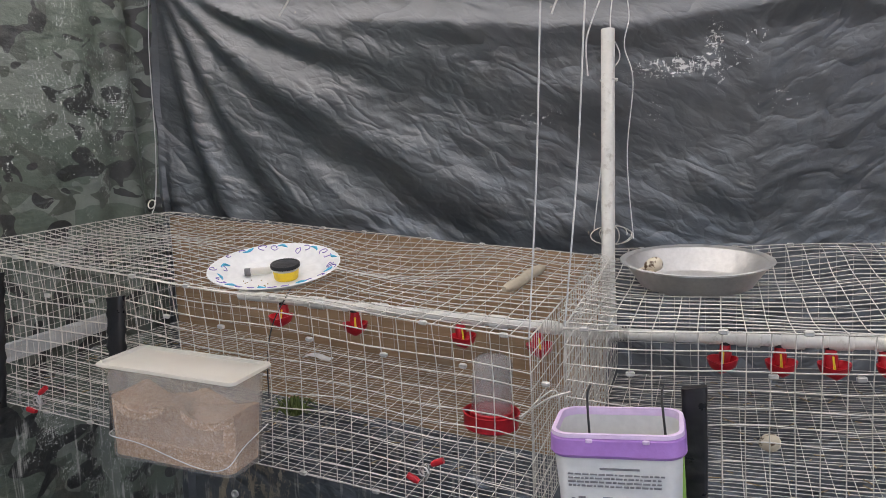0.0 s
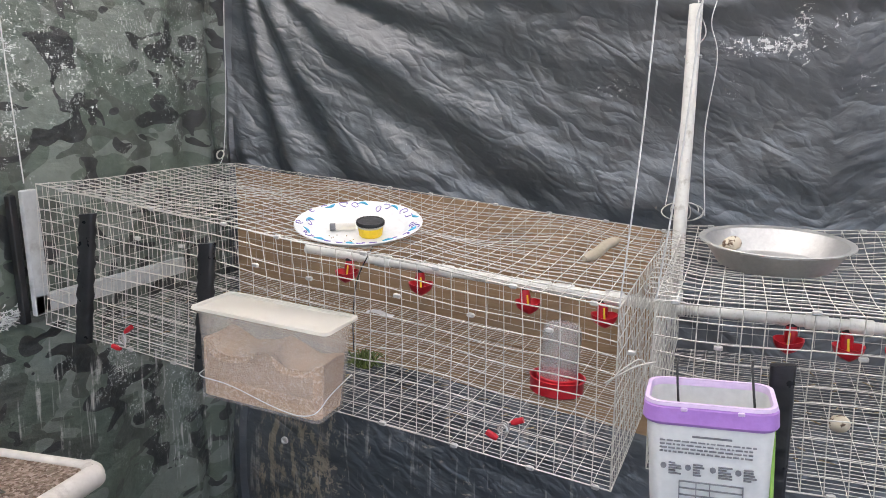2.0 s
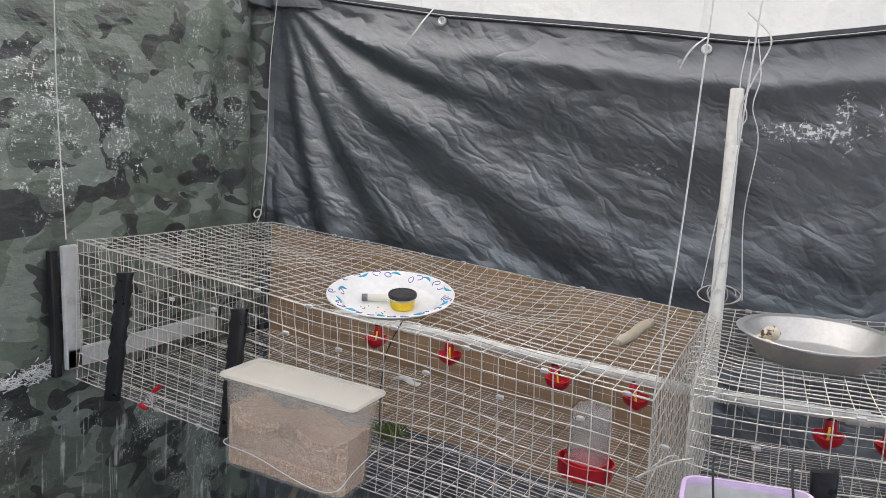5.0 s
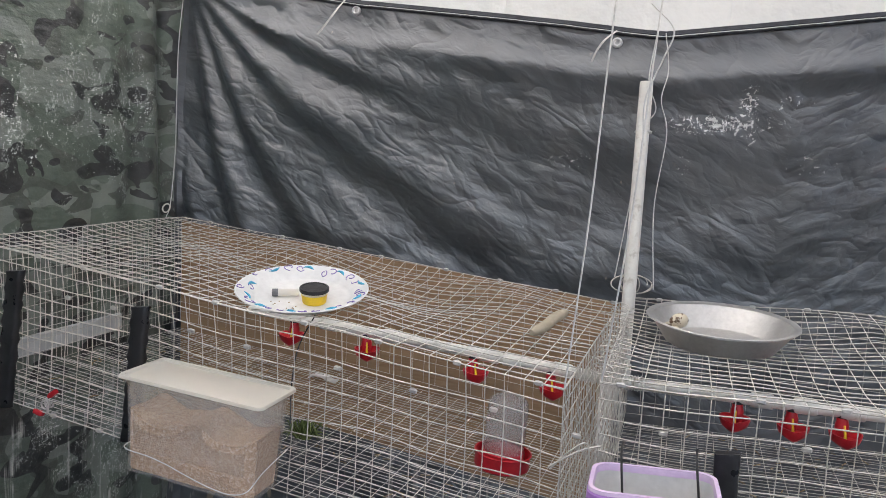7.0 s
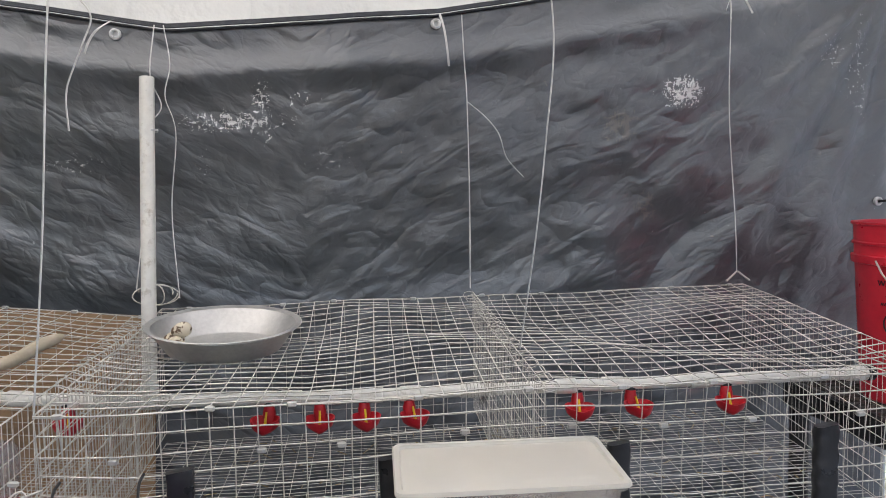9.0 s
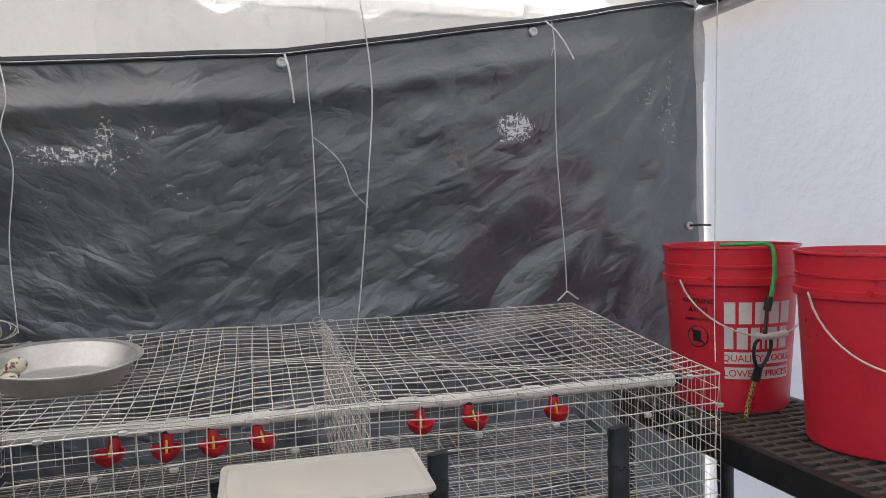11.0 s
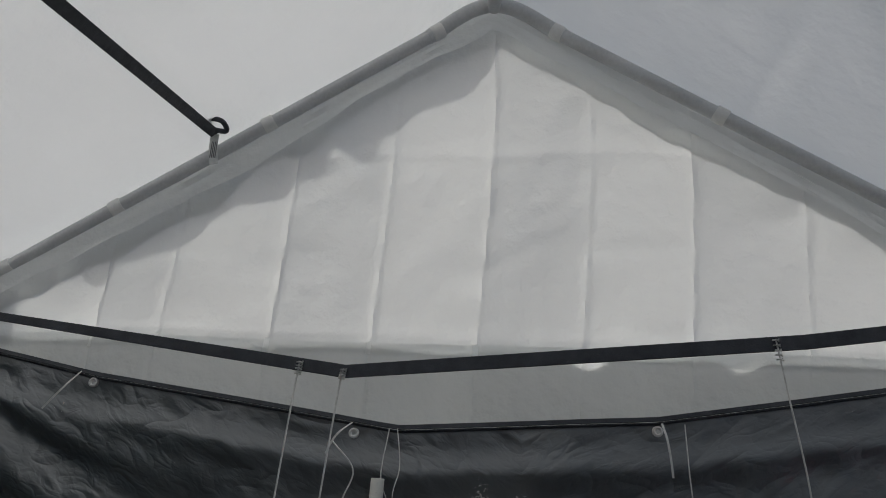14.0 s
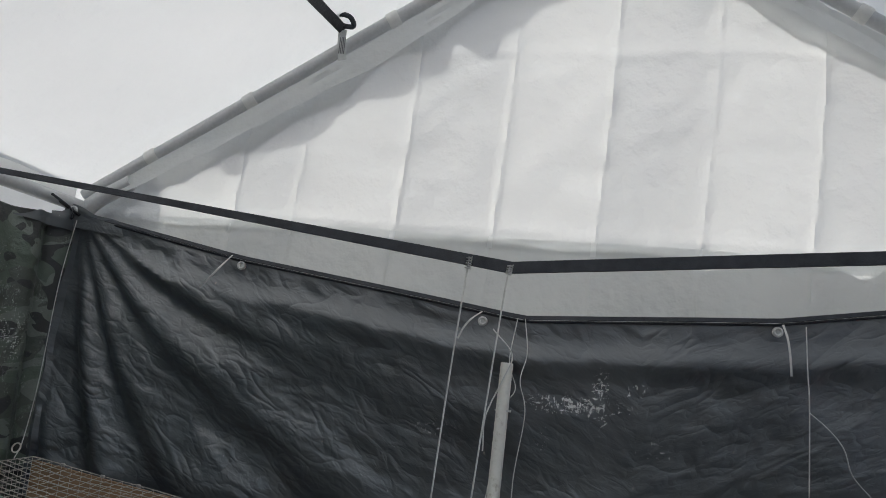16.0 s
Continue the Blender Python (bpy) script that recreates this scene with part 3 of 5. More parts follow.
for side in (-1, 1):
    wpart("eave_rail", Shape().tube([(side * (HALF - 0.03), y, EAVE_Z - 0.02) for y in (0.0, -1.7, -3.42)], 0.0185, 14), M["pipe_grey"], frame_root)
wpart("ridge_pole", Shape().tube([(APEX_X, y, roof_z(APEX_X) - 0.05) for y in (0.0, -1.7, -3.42)], 0.0185, 14), M["pipe_grey"], frame_root)
slope = math.degrees(math.atan2(APEX_Z - EAVE_Z, HALF))
for x in (-1.3, -1.03, -0.645, -0.2, 0.13, 0.545, 0.98, 1.3):
    s = Shape().lathe(((0.0215, -0.017), (0.0225, -0.015), (0.0225, 0.015), (0.0215, 0.017)), 14)
    s.move(pose(x, 0.0, rafter_z(x), 0, 90 - slope * (1 if x < APEX_X else -1), 0))
    wpart("sheet_loop", s, M["white"], frame_root, "white plastic loop that holds the sheet to the rafter")


# ---- tarps ----
TOP_EDGE = ((-1.5, 1.955), (-0.92, 1.845), (-0.3, 1.765), (-0.21, 1.753), (0.325, 1.792), (0.925, 1.895), (1.4, 2.0), (1.46, 1.995))


def tarp_y(x, z):
    sag = max(0.0, 1 - abs(x / 1.47) ** 3)
    t = min(1.0, max(0.0, (z - 1.2) / 0.55))
    y = -0.035 - 0.04 * sag - 0.085 * t * t * (3 - 2 * t) * sag
    dx, dz = x + 1.47, 1.96 - z
    r, a = math.hypot(dx, dz), math.degrees(math.atan2(dz, max(dx, 1e-4)))
    if a > 18:
        fade = min(1.0, (a - 18) / 10) * min(1.0, r / 0.45) * max(0.0, min(1.0, (1.75 - r) / 0.8))
        bend = a + 6 * r * r + 3 * nz(x, z, 0, 2)
        w = math.radians(bend) * 23 + 0.4 + 1.1 * nz(bend * 0.05, r * 0.7, 3, 1.0)
        lift = 0.75 + 0.6 * nz(bend * 0.06, r * 1.6, 7, 1.0)
        y += fade * lift * (0.019 * math.sin(w + 0.35 * math.sin(w)) + 0.004 * min(1.0, r) * nz(bend * 0.16, r * 2.0, 5, 1.0))
    dx2 = 1.47 - x
    r2, a2 = math.hypot(dx2, dz), math.degrees(math.atan2(dz, max(dx2, 1e-4)))
    if a2 > 30:
        y += 0.007 * min(1.0, r2 / 0.3) * max(0.0, min(1.0, (1.6 - r2) / 0.7)) * math.sin(math.radians(a2) * 24)
    if x < -1.47:
        y = -0.06
    right = max(0.0, min(1.0, (x - 0.1) / 0.4))
    y += 0.014 * right * nz(x * 1.2 - z * 1.0, 3, z * 2.2 + x * 1.1, 2.2) + 0.006 * right * nz(x - z * 0.8, 6, z * 2.0 + x, 6.0)
    y += 0.010 * nz(x * 1.3 + z * 0.5, 0, z * 2.6 - x * 0.7, 1.6) + 0.006 * nz(x + z * 0.6, 4, z * 2.2 - x * 0.4, 4.5) + 0.0022 * nz(x, 9, z, 16)
    y -= 0.02 * math.exp(-((z - piecewise(x, TOP_EDGE) + 0.09) / 0.03) ** 2) * sag
    return y


def tarp_point(u, v):
    x = lerp(-1.54, 1.455, u)
    top = piecewise(x, TOP_EDGE)
    z = lerp(top, 0.02, v ** 1.0)
    return (x + 0.015 * max(0.0, 1.96 - z) * (u > 0.97), tarp_y(x, z), z)


back_tarp = root("tarp", at(0, -0.05, 0.0), "creased black tarp with flaked coating, hung as the back wall", "tarp")
wpart("sheet", Shape().grid(tarp_point, 300, 200), M["black"], back_tarp)
wpart("top_hem", Shape().tube([(x, tarp_y(x, piecewise(x, TOP_EDGE)) - 0.004, piecewise(x, TOP_EDGE) - 0.001) for x in np.linspace(-1.47, 1.45, 120)], 0.0032, 6), M["strap"], back_tarp)


def grommet(centre, normal, parent):
    s = Shape().lathe(((0.0048, -0.003), (0.0048, 0.003), (0.0075, 0.0045), (0.0108, 0.003), (0.0112, -0.003)), 20, cap=False)
    s.move(Matrix.Translation(centre) @ Vector(normal).to_track_quat("Z", "Y").to_matrix().to_4x4())
    ring = wpart("grommet", s, M["eyelet"], parent, "round metal eyelet")
    hole = Shape().lathe(((0.0003, -0.0012), (0.0049, -0.0012), (0.0049, 0.0008), (0.0003, 0.0008)), 16)
    hole.move(Matrix.Translation(centre) @ Vector(normal).to_track_quat("Z", "Y").to_matrix().to_4x4())
    wpart("hole", hole, M["hem"], ring, "white sheet showing in the eyelet")


for x, dz in ((-0.922, 0.012), (-0.304, 0.02), (0.325, 0.016), (0.926, 0.018)):
    z = piecewise(x, TOP_EDGE) - dz
    grommet((x, tarp_y(x, z) - 0.004, z), (0, -1, 0), back_tarp)
grommet((1.43, tarp_y(1.43, 1.395) - 0.004, 1.395), (0, -1, 0), back_tarp)
grommet((-1.32, tarp_y(-1.32, 0.5) - 0.004, 0.5), (0, -1, 0), back_tarp)


def camo_x(y, z):
    x = -1.475 + 0.012 * nz(y * 1.2, z, 2, 1.5) + 0.006 * nz(y, z * 0.8, 5, 4.0)
    near = math.exp(-abs(y + 0.12) / 0.16)
    return x + near * 0.016 * math.sin(y * 46 + z * 2.0) + 0.005 * math.sin(y * 18 + nz(y, z, 1, 1) * 3) * max(0.0, min(1.0, (1.4 - z)))


side_tarp = root("tarp", at(-1.47, 0.0, 0.0), "camouflage tarp with flaked green print, hung as the side wall", "tarp")
wpart("sheet", Shape().grid(lambda u, v: (camo_x(lerp(-0.045, -3.4, u), lerp(1.94, 0.02, v)), lerp(-0.045, -3.4, u), lerp(1.94 - 0.02 * math.sin(u * 20) ** 2, 0.02, v)), 240, 140), M["camo"], side_tarp)
grommet((-1.462, -0.072, 1.958), (0.5, -0.85, 0), side_tarp)
wpart("corner_fold", Shape().grid(lambda u, v: (lerp(-1.49, -1.2, u), -0.07 + 0.012 * math.sin(u * 9) * (1 - u), lerp(1.915 - 0.035 * u, 1.978 - 0.082 * u + 0.004 * math.sin(u * 14), v)), 30, 4), M["black"], back_tarp, "corner of the black tarp folded up")
wpart("corner_fold", Shape().grid(lambda u, v: (-1.466 + 0.006 * math.sin(u * 11), lerp(-0.05, -0.27, u), lerp(1.9, 1.972 - 0.065 * u ** 0.7 + 0.006 * math.sin(u * 12), v)), 24, 4), M["black"], side_tarp, "dark folded corner of the camouflage tarp")
wpart("toggle_tail", Shape().tube([(-1.46, -0.165, 1.978), (-1.46, -0.13, 1.970), (-1.462, -0.09, 1.961)], 0.0035, 8), M["strap"], side_tarp, "short black cord end through the eyelet")
wpart("tie_cord", Shape().tube(smooth_line([(-1.462, -0.078, 1.962), (-1.452, -0.088, 1.95), (-1.448, -0.085, 1.935), (-1.458, -0.08, 1.93), (-1.455, -0.085, 1.942)]), 0.0016, 6), M["strap"], side_tarp)

rip = Shape()
for k in range(420):
    t = random.random()
    y0 = -0.985 + 0.225 * t
    z0 = 1.003 + 0.03 * t + random.gauss(0, 0.0045 + 0.004 * t)
    x0 = camo_x(y0, z0) + random.uniform(0.003, 0.008)
    dy, dz = random.uniform(-0.022, 0.022), random.uniform(-0.01, 0.009)
    rip.tube([(x0, y0, z0), (x0 + 0.003, y0 + 0.5 * dy, z0 + 0.6 * dz), (x0 + 0.001, y0 + dy, z0 + dz)], random.uniform(0.0005, 0.0013), 3)
wpart("torn_seam", rip, M["white"], side_tarp, "frayed white threads along a torn seam")
drip = Shape()
for y0, ztop, zbot in ((-0.9, 0.985, 0.72), (-0.985, 0.985, 0.86)):
    z0 = ztop
    while z0 > zbot:
        drip.lathe(((0.0004, -0.0025), (0.0022, 0.0), (0.0004, 0.0025)), 6, (camo_x(y0, z0) + 0.004, y0 + 0.006 * math.sin(z0 * 30), z0))
        z0 -= 0.0095
tagged(wpart("stitch_line", drip, M["white"], side_tarp, "line of broken white stitches"), kind="stuff")


# ---- straps ----
def ribbon(points, width, thick, axis=(0, 0, 1)):
    """A flat band along the points."""
    s = Shape()
    up = np.array(axis, float)
    pts = np.array(points, float)
    d = np.gradient(pts, axis=0)
    rings = []
    widths = width if isinstance(width, (list, tuple)) else [width] * len(pts)
    for p, t, width in zip(pts, d, widths):
        t = t / np.linalg.norm(t)
        w = up - t * np.dot(up, t)
        w /= np.linalg.norm(w)
        n = np.cross(t, w)
        rings.append([tuple(p + sx * w * width / 2 + sy * n * thick / 2) for sx, sy in ((-1, -1), (1, -1), (1, 1), (-1, 1))])
    return s.loft(rings)


STRAP = ((-1.49, -0.78, 1.93), (-0.83, -0.78, 1.854), (-0.19, -0.78, 1.779), (0.4, -0.78, 1.838), (0.8, -0.78, 1.897), (1.49, -0.78, 1.972))
cross_strap = root("ratchet_strap", at(0, -0.79, 1.79), "black webbing strap pulled down where cage wires hang", "strap")
strap_line = [tuple(lerp(np.array(a), np.array(b), t)) for a, b in zip(STRAP, STRAP[1:]) for t in (0, 0.25, 0.5, 0.75, 0.99)] + [STRAP[-1]]
wpart("webbing", ribbon(strap_line, [piecewise(p[0], ((-1.49, 0.009), (-0.8, 0.0105), (-0.3, 0.0175), (0.2, 0.0195), (1.49, 0.02))) for p in strap_line], 0.0025, (0, 0.25, 1)), M["strap"], cross_strap)

hang_strap = root("ratchet_strap", at(1.4, -0.1, 2.0), "black webbing strap with a dirty ratchet that carries the back tarp", "strap")
line = [(x, tarp_y(x, piecewise(x, TOP_EDGE)) - 0.012, piecewise(x, TOP_EDGE) + 0.007) for x in np.linspace(-1.44, 1.40, 70)]
wpart("webbing", ribbon(line + [(1.44, -0.06, 2.012), (1.47, -0.14, 2.004), (1.485, -0.3, 1.99)], 0.010, 0.0025, (0, 0.5, 1)), M["strap"], hang_strap)
ratchet = Shape().box(-0.055, -0.02, -0.016, 0.055, 0.02, 0.016, 0.006).move(pose(1.462, -0.13, 2.004, 0, 0, -72))
wpart("ratchet", ratchet, M["strap"], hang_strap, "black ratchet body")
wpart("ratchet_handle", Shape().box(-0.04, -0.014, 0.0, 0.04, 0.012, 0.009, 0.003).move(pose(1.452, -0.13, 2.022, 12, 0, -72)), M["straw"], hang_strap, "scuffed brassy ratchet handle")
wpart("spool", Shape().lathe(((0.001, -0.024), (0.011, -0.024), (0.011, 0.024), (0.001, 0.024)), 14).move(pose(1.462, -0.13, 2.0, 0, 0, -72) @ pose(0, 0, 0, 90, 0, 0)), M["alu"], hang_strap)

roof_strap = root("ratchet_strap", at(-0.765, -0.05, 2.49), "black webbing strap hooked on the rafter with a white tag", "strap")
RS0, RS1 = np.array((-0.765, -0.055, 2.502)), np.array(ROOF_STRAP_END)
wpart("webbing", ribbon([tuple(lerp(RS0, RS1, t)) for t in np.linspace(0, 1, 12)], 0.027, 0.0025, (0.6, -0.1, 0.7)), M["strap"], roof_strap)
wpart("knot", Shape().tube(smooth_line([(-0.79, -0.04, 2.515), (-0.78, -0.075, 2.535), (-0.745, -0.075, 2.53), (-0.74, -0.05, 2.515), (-0.765, -0.07, 2.508), (-0.79, -0.06, 2.524)]), 0.007, 8), M["strap"], roof_strap)
wpart("tag", ribbon([(-0.765, -0.06, 2.498), (-0.762, -0.066, 2.46), (-0.757, -0.062, 2.425), (-0.754, -0.064, 2.412)], 0.023, 0.0012, (1, 0, 0.1)), M["white_dirty"], roof_strap, "white printed cloth tag")
for k in range(4):
    wpart("print_bar", Shape().box(-0.003, -0.0006, -0.026, -0.001, 0.0006, 0.02, 0.0002).move(pose(-0.764 + 0.0045 * k, -0.0665, 2.455)), M["ink"], roof_strap)


# ---- wire cages ----
def surf(corners, bumps=0.0, seed=0.0):
    """A warped four-cornered surface: corners in order (u0v0, u1v0, u1v1, u0v1)."""
    a, b, c, d = [np.array(p, float) for p in corners]

    def fn(u, v):
        p = (a * (1 - u) + b * u) * (1 - v) + (d * (1 - u) + c * u) * v
        if bumps:
            w = math.sin(math.pi * min(1, max(0, u))) ** 0.5 * math.sin(math.pi * min(1, max(0, v))) ** 0.5
            p = p + np.array((0, 0, bumps * (0.3 * nz(u * 5, v * 2, seed) + 1.5 * w * nz(u * 4.2 + v * 1.2, v * 2.2, seed + 3) + 0.5 * w * nz(u * 9, v * 4, seed + 6) - 0.6 * w)))
        return p
    return fn


def wire_panel(fn, nu, nv, r=0.00098, u0=0.0, u1=1.0, v0=0.0, v1=1.0, jitter=0.0009, sides=4):
    """nu wires across and nv wires along a surface."""
    s = Shape()
    for k in range(nu + 1):
        u, ph = lerp(u0, u1, k / nu), random.uniform(0, 6)
        s.tube([fn(u, v) + jitter * np.array((math.sin(ph + 5 * v), 0.3 * math.sin(ph * 2 + 9 * v), 0.5 * math.sin(ph + 11 * v))) for v in np.linspace(v0, v1, max(4, int(nv * 0.5)))], r * 0.86, sides)
    for k in range(nv + 1):
        v, ph = lerp(v0, v1, k / nv), random.uniform(0, 6)
        s.tube([fn(u, v) + jitter * np.array((0, 0.3 * math.sin(ph + 8 * u), math.sin(ph + 7 * u) + 0.4 * math.sin(ph + 25 * u))) for u in np.linspace(u0, u1, max(4, int(nu * 0.6)))], r * 1.05, sides)
    return s


def crimp(p, along, parent):
    """A folded metal clip that joins two wire panels."""
    s = Shape().box(-0.006, -0.0035, -0.0035, 0.006, 0.0035, 0.0035, 0.0015)
    s.move(Matrix.Translation(p) @ Vector(along).to_track_quat("X", "Z").to_matrix().to_4x4())
    wpart("crimp", s, M["alu"], parent)


def cage(label, A, B, C, D, height, floor_drop, n_long, n_deep, seed, sag=None):
    """A hung wire cage. A, B, C, D: top corners front-left, back-left, back-right, front-right."""
    A, B, C, D = [np.array(p, float) for p in (A, B, C, D)]
    dn = np.array((0, 0, -height))
    base = (A + B + C + D) / 4 + dn
    ob = root("wire_cage", at(*base), label, "cage", "hanging wire cages")
    top = surf((A, D, C, B), 0.019, seed)
    if sag:
        flat = top

        def top(u, v):
            p = flat(u, v)
            p[2] -= sag[2] * math.exp(-(((p[0] - sag[0]) / 0.16) ** 2 + ((p[1] - sag[1]) / 0.14) ** 2))
            return p
    rows = round(height / 0.026)

    edge_front = lambda u: top(u, 0.0)
    edge_back = lambda u: top(u, 1.0)
    front = lambda u, v: edge_front(u) + dn * v + np.array((0.0, 0.012 * math.sin(math.pi * v), 0.0)) + np.array((0, 0.005 * nz(u * 5, v * 2, seed), 0.017 * nz(u * 6, v * 1.6, seed + 1) * math.sin(math.pi * min(1.0, max(0.0, v)))))
    back = lambda u, v: edge_back(u) + dn * v
    tagged(wpart("top_panel", wire_panel(top, n_long, n_deep), M["wire"], ob), kind="stuff")
    tagged(wpart("front_panel", wire_panel(front, n_long, rows), M["wire"], ob), kind="stuff")
    tagged(wpart("back_panel", wire_panel(back, n_long, rows, 0.0006), M["wire"], ob), kind="stuff")
    tagged(wpart("end_panel", wire_panel(lambda u, v: top(0.0, u) + dn * v, n_deep * 2, rows, 0.0007), M["wire"], ob), kind="stuff")
    tagged(wpart("end_panel", wire_panel(lambda u, v: top(1.0, u) + dn * v, n_deep * 2, rows, 0.0007), M["wire"], ob), kind="stuff")
    fa = surf((A + dn, D + dn, C + dn, B + dn), 0.004, seed + 9)
    floor = lambda u, v: fa(u, v) + np.array((0, 0, -0.02 * v - floor_drop * (1 - v)))
    tagged(wpart("floor_panel", wire_panel(floor, n_long, n_deep * 2, 0.00065), M["wire"], ob), kind="stuff")
    for k in range(9):
        u = 0.04 + k * 0.115 + random.uniform(-0.02, 0.02)
        crimp(top(u, 0.0), D - A, ob)
        crimp(top(u + 0.02, 1.0), C - B, ob)
        crimp(front(u + 0.05, 0.22), D - A, ob)
        crimp(front(min(0.98, u + 0.03), 1.0), D - A, ob)
    return ob, top, front, floor


def tape_post(parent, x, y, z0, z1, w=0.04, lean=0.0, label="post wrapped in wrinkled black tape"):
    s = Shape()
    rings = []
    for k in range(25):
        t = k / 24
        z = lerp(z1, z0, t)
        ww = w * (1 + 0.012 * math.sin(k * 1.7) + 0.05 * nz(x, z, 1, 22))
        ring = rrect(ww, 0.016 + 0.0015 * math.sin(k * 2.3), 0.006, 0.0, 3)
        rings.append([(x + p[0] + lean * t, y + p[1] + 0.002 * math.sin(k * 2.1 + p[0] * 90), z + 0.0015 * math.sin(p[0] * 70 + k)) for p in ring])
    s.loft(rings)
    wpart("tape_wrap", s, M["tape"], parent, label)


LA, LB, LC, LD = (-1.415, -0.755, 1.293), (-1.42, -0.105, 1.31), (-0.262, -0.175, 1.19), (-0.299, -0.775, 1.151)
RA, RB, RC, RD = (-0.25, -0.775, 1.168), (-0.235, -0.18, 1.206), (0.993, -0.195, 1.22), (0.938, -0.812, 1.178)
left_cage, l_top, l_front, l_floor = cage("galvanised wire cage backed with plywood, tilting on hanging wires", LA, LB, LC, LD, 0.28, 0.0, 39, 22, 2.0)
right_cage, r_top, r_front, r_floor = cage("long galvanised wire cage with a sagging top, hung on wires", RA, RB, RC, RD, 0.25, 0.0, 41, 22, 7.0, (-0.07, -0.44, 0.014))

# worn white boards of the end door, black tape posts
wpart("frame_board", Shape().box(-0.006, -0.018, -0.125, 0.006, 0.018, 0.13, 0.002).move(pose(-1.45, -0.738, 1.15, 3, 0, 0)), M["white_dirty"], left_cage, "worn white painted board")
wpart("frame_board", Shape().box(-0.006, -0.225, -0.02, 0.006, 0.225, 0.02, 0.002).move(pose(-1.45, -0.525, 1.052, 1.5, 0, 0)), M["white_dirty"], left_cage, "worn white painted board")
wpart("frame_post", Shape().box(-0.008, -0.008, -0.135, 0.008, 0.008, 0.125, 0.002).move(pose(-1.462, -0.768, 1.146, 3, 0, 0)), M["dark"], left_cage, "black door post")
tape_post(left_cage, -1.272, -0.772, 0.993, 1.243, 0.034, -0.03)
tape_post(left_cage, -1.004, -0.776, 0.972, 1.204, 0.032, -0.02)
tape_post(right_cage, -0.081, -0.79, 0.86, 1.098, 0.032)
tape_post(right_cage, 0.172, -0.797, 0.86, 1.1, 0.03, 0.01)
tape_post(right_cage, 0.467, -0.805, 0.86, 1.103, 0.03)
tape_post(right_cage, 0.752, -0.815, 0.88, 1.113, 0.034)
tagged(wpart("divider_panel", wire_panel(surf(((0.372, -0.8, 1.178), (0.392, -0.18, 1.222), (0.392, -0.18, 0.975), (0.372, -0.8, 0.93))), 48, 10, 0.0006), M["wire"], right_cage, "wire divider laced into the cage"), kind="stuff")
lace = Shape()
for k in range(18):
    t = k / 17
    c = np.array((0.382, lerp(-0.79, -0.2, t), lerp(1.176, 1.216, t)))
    lace.tube([tuple(c + np.array((0.012 * math.cos(a), 0.01 * math.sin(a * 0.5), 0.008 * math.sin(a)))) for a in np.linspace(0, 6.3, 9)], 0.0009, 4)
tagged(wpart("lacing_wire", lace, M["wire"], right_cage), kind="stuff")
link = Shape().tube(smooth_line([(-0.312, -0.79, 1.043), (-0.288, -0.788, 1.06), (-0.266, -0.785, 1.073), (-0.242, -0.78, 1.08)]), 0.0016, 5).tube(smooth_line([(-0.31, -0.79, 1.04), (-0.285, -0.788, 1.068), (-0.262, -0.785, 1.082), (-0.256, -0.782, 1.05), (-0.25, -0.78, 0.99)]), 0.0013, 5)
whole("tie_wire", link, M["wire"], "bent galvanised tie wire that links the two cages", "wire")
coil = []
for k in range(14):
    t = k / 13
    c = np.array((-0.253, lerp(-0.72, -0.3, t), lerp(1.17, 1.2, t)))
    coil += [tuple(c + np.array((0.018 * math.cos(a), 0.03 * a / 6.3, 0.01 * math.sin(a)))) for a in np.linspace(0, 5.6, 9)]
whole("tie_wire", Shape().tube(coil, 0.0009, 4), M["wire"], "thin lacing wire coiled between the two cages", "wire")

# plywood behind the cage
board = Shape()
bl = surf(((-1.424, -0.098, 0.86), (-0.272, -0.162, 0.713), (-0.252, -0.162, 1.188), (-1.426, -0.096, 1.3)))
board.grid(lambda u, v: bl(u, v), 30, 10)
board.grid(lambda u, v: bl(u, v) + np.array((0, 0.009, 0)), 30, 10)
n0 = 31 * 11
rim = [i * 11 for i in range(31)] + [30 * 11 + j for j in range(1, 11)] + [i * 11 + 10 for i in range(29, -1, -1)] + [j for j in range(9, 0, -1)]
for a, b in zip(rim, rim[1:] + rim[:1]):
    board.f.append((a, b, b + n0, a + n0))
whole("plywood_board", board, M["wood"], "stained brown plywood sheet standing behind the wire cage", "board")


# ---- water line ----
PIPE = ((-1.105, -0.27, 1.116), (-0.526, -0.27, 1.068), (-0.25, -0.265, 1.044), (0.115, -0.3, 1.045), (0.382, -0.33, 1.052), (1.123, -0.42, 1.071))
water = root("water_line", at(*PIPE[2]), "white plastic water pipe with red drinker cups through both cages", "pipe")


def pipe_at(x):
    return np.array((x, piecewise(x, [(p[0], p[1]) for p in PIPE]), piecewise(x, [(p[0], p[2]) for p in PIPE])))


for x0, x1 in ((-1.105, -0.5), (-0.5, -0.25), (-0.25, 0.115), (0.115, 0.382), (0.382, 1.123)):
    wpart("pipe", Shape().tube([tuple(pipe_at(x)) for x in np.linspace(x0, x1, 12)], 0.0118, 14), M["pvc"], water)
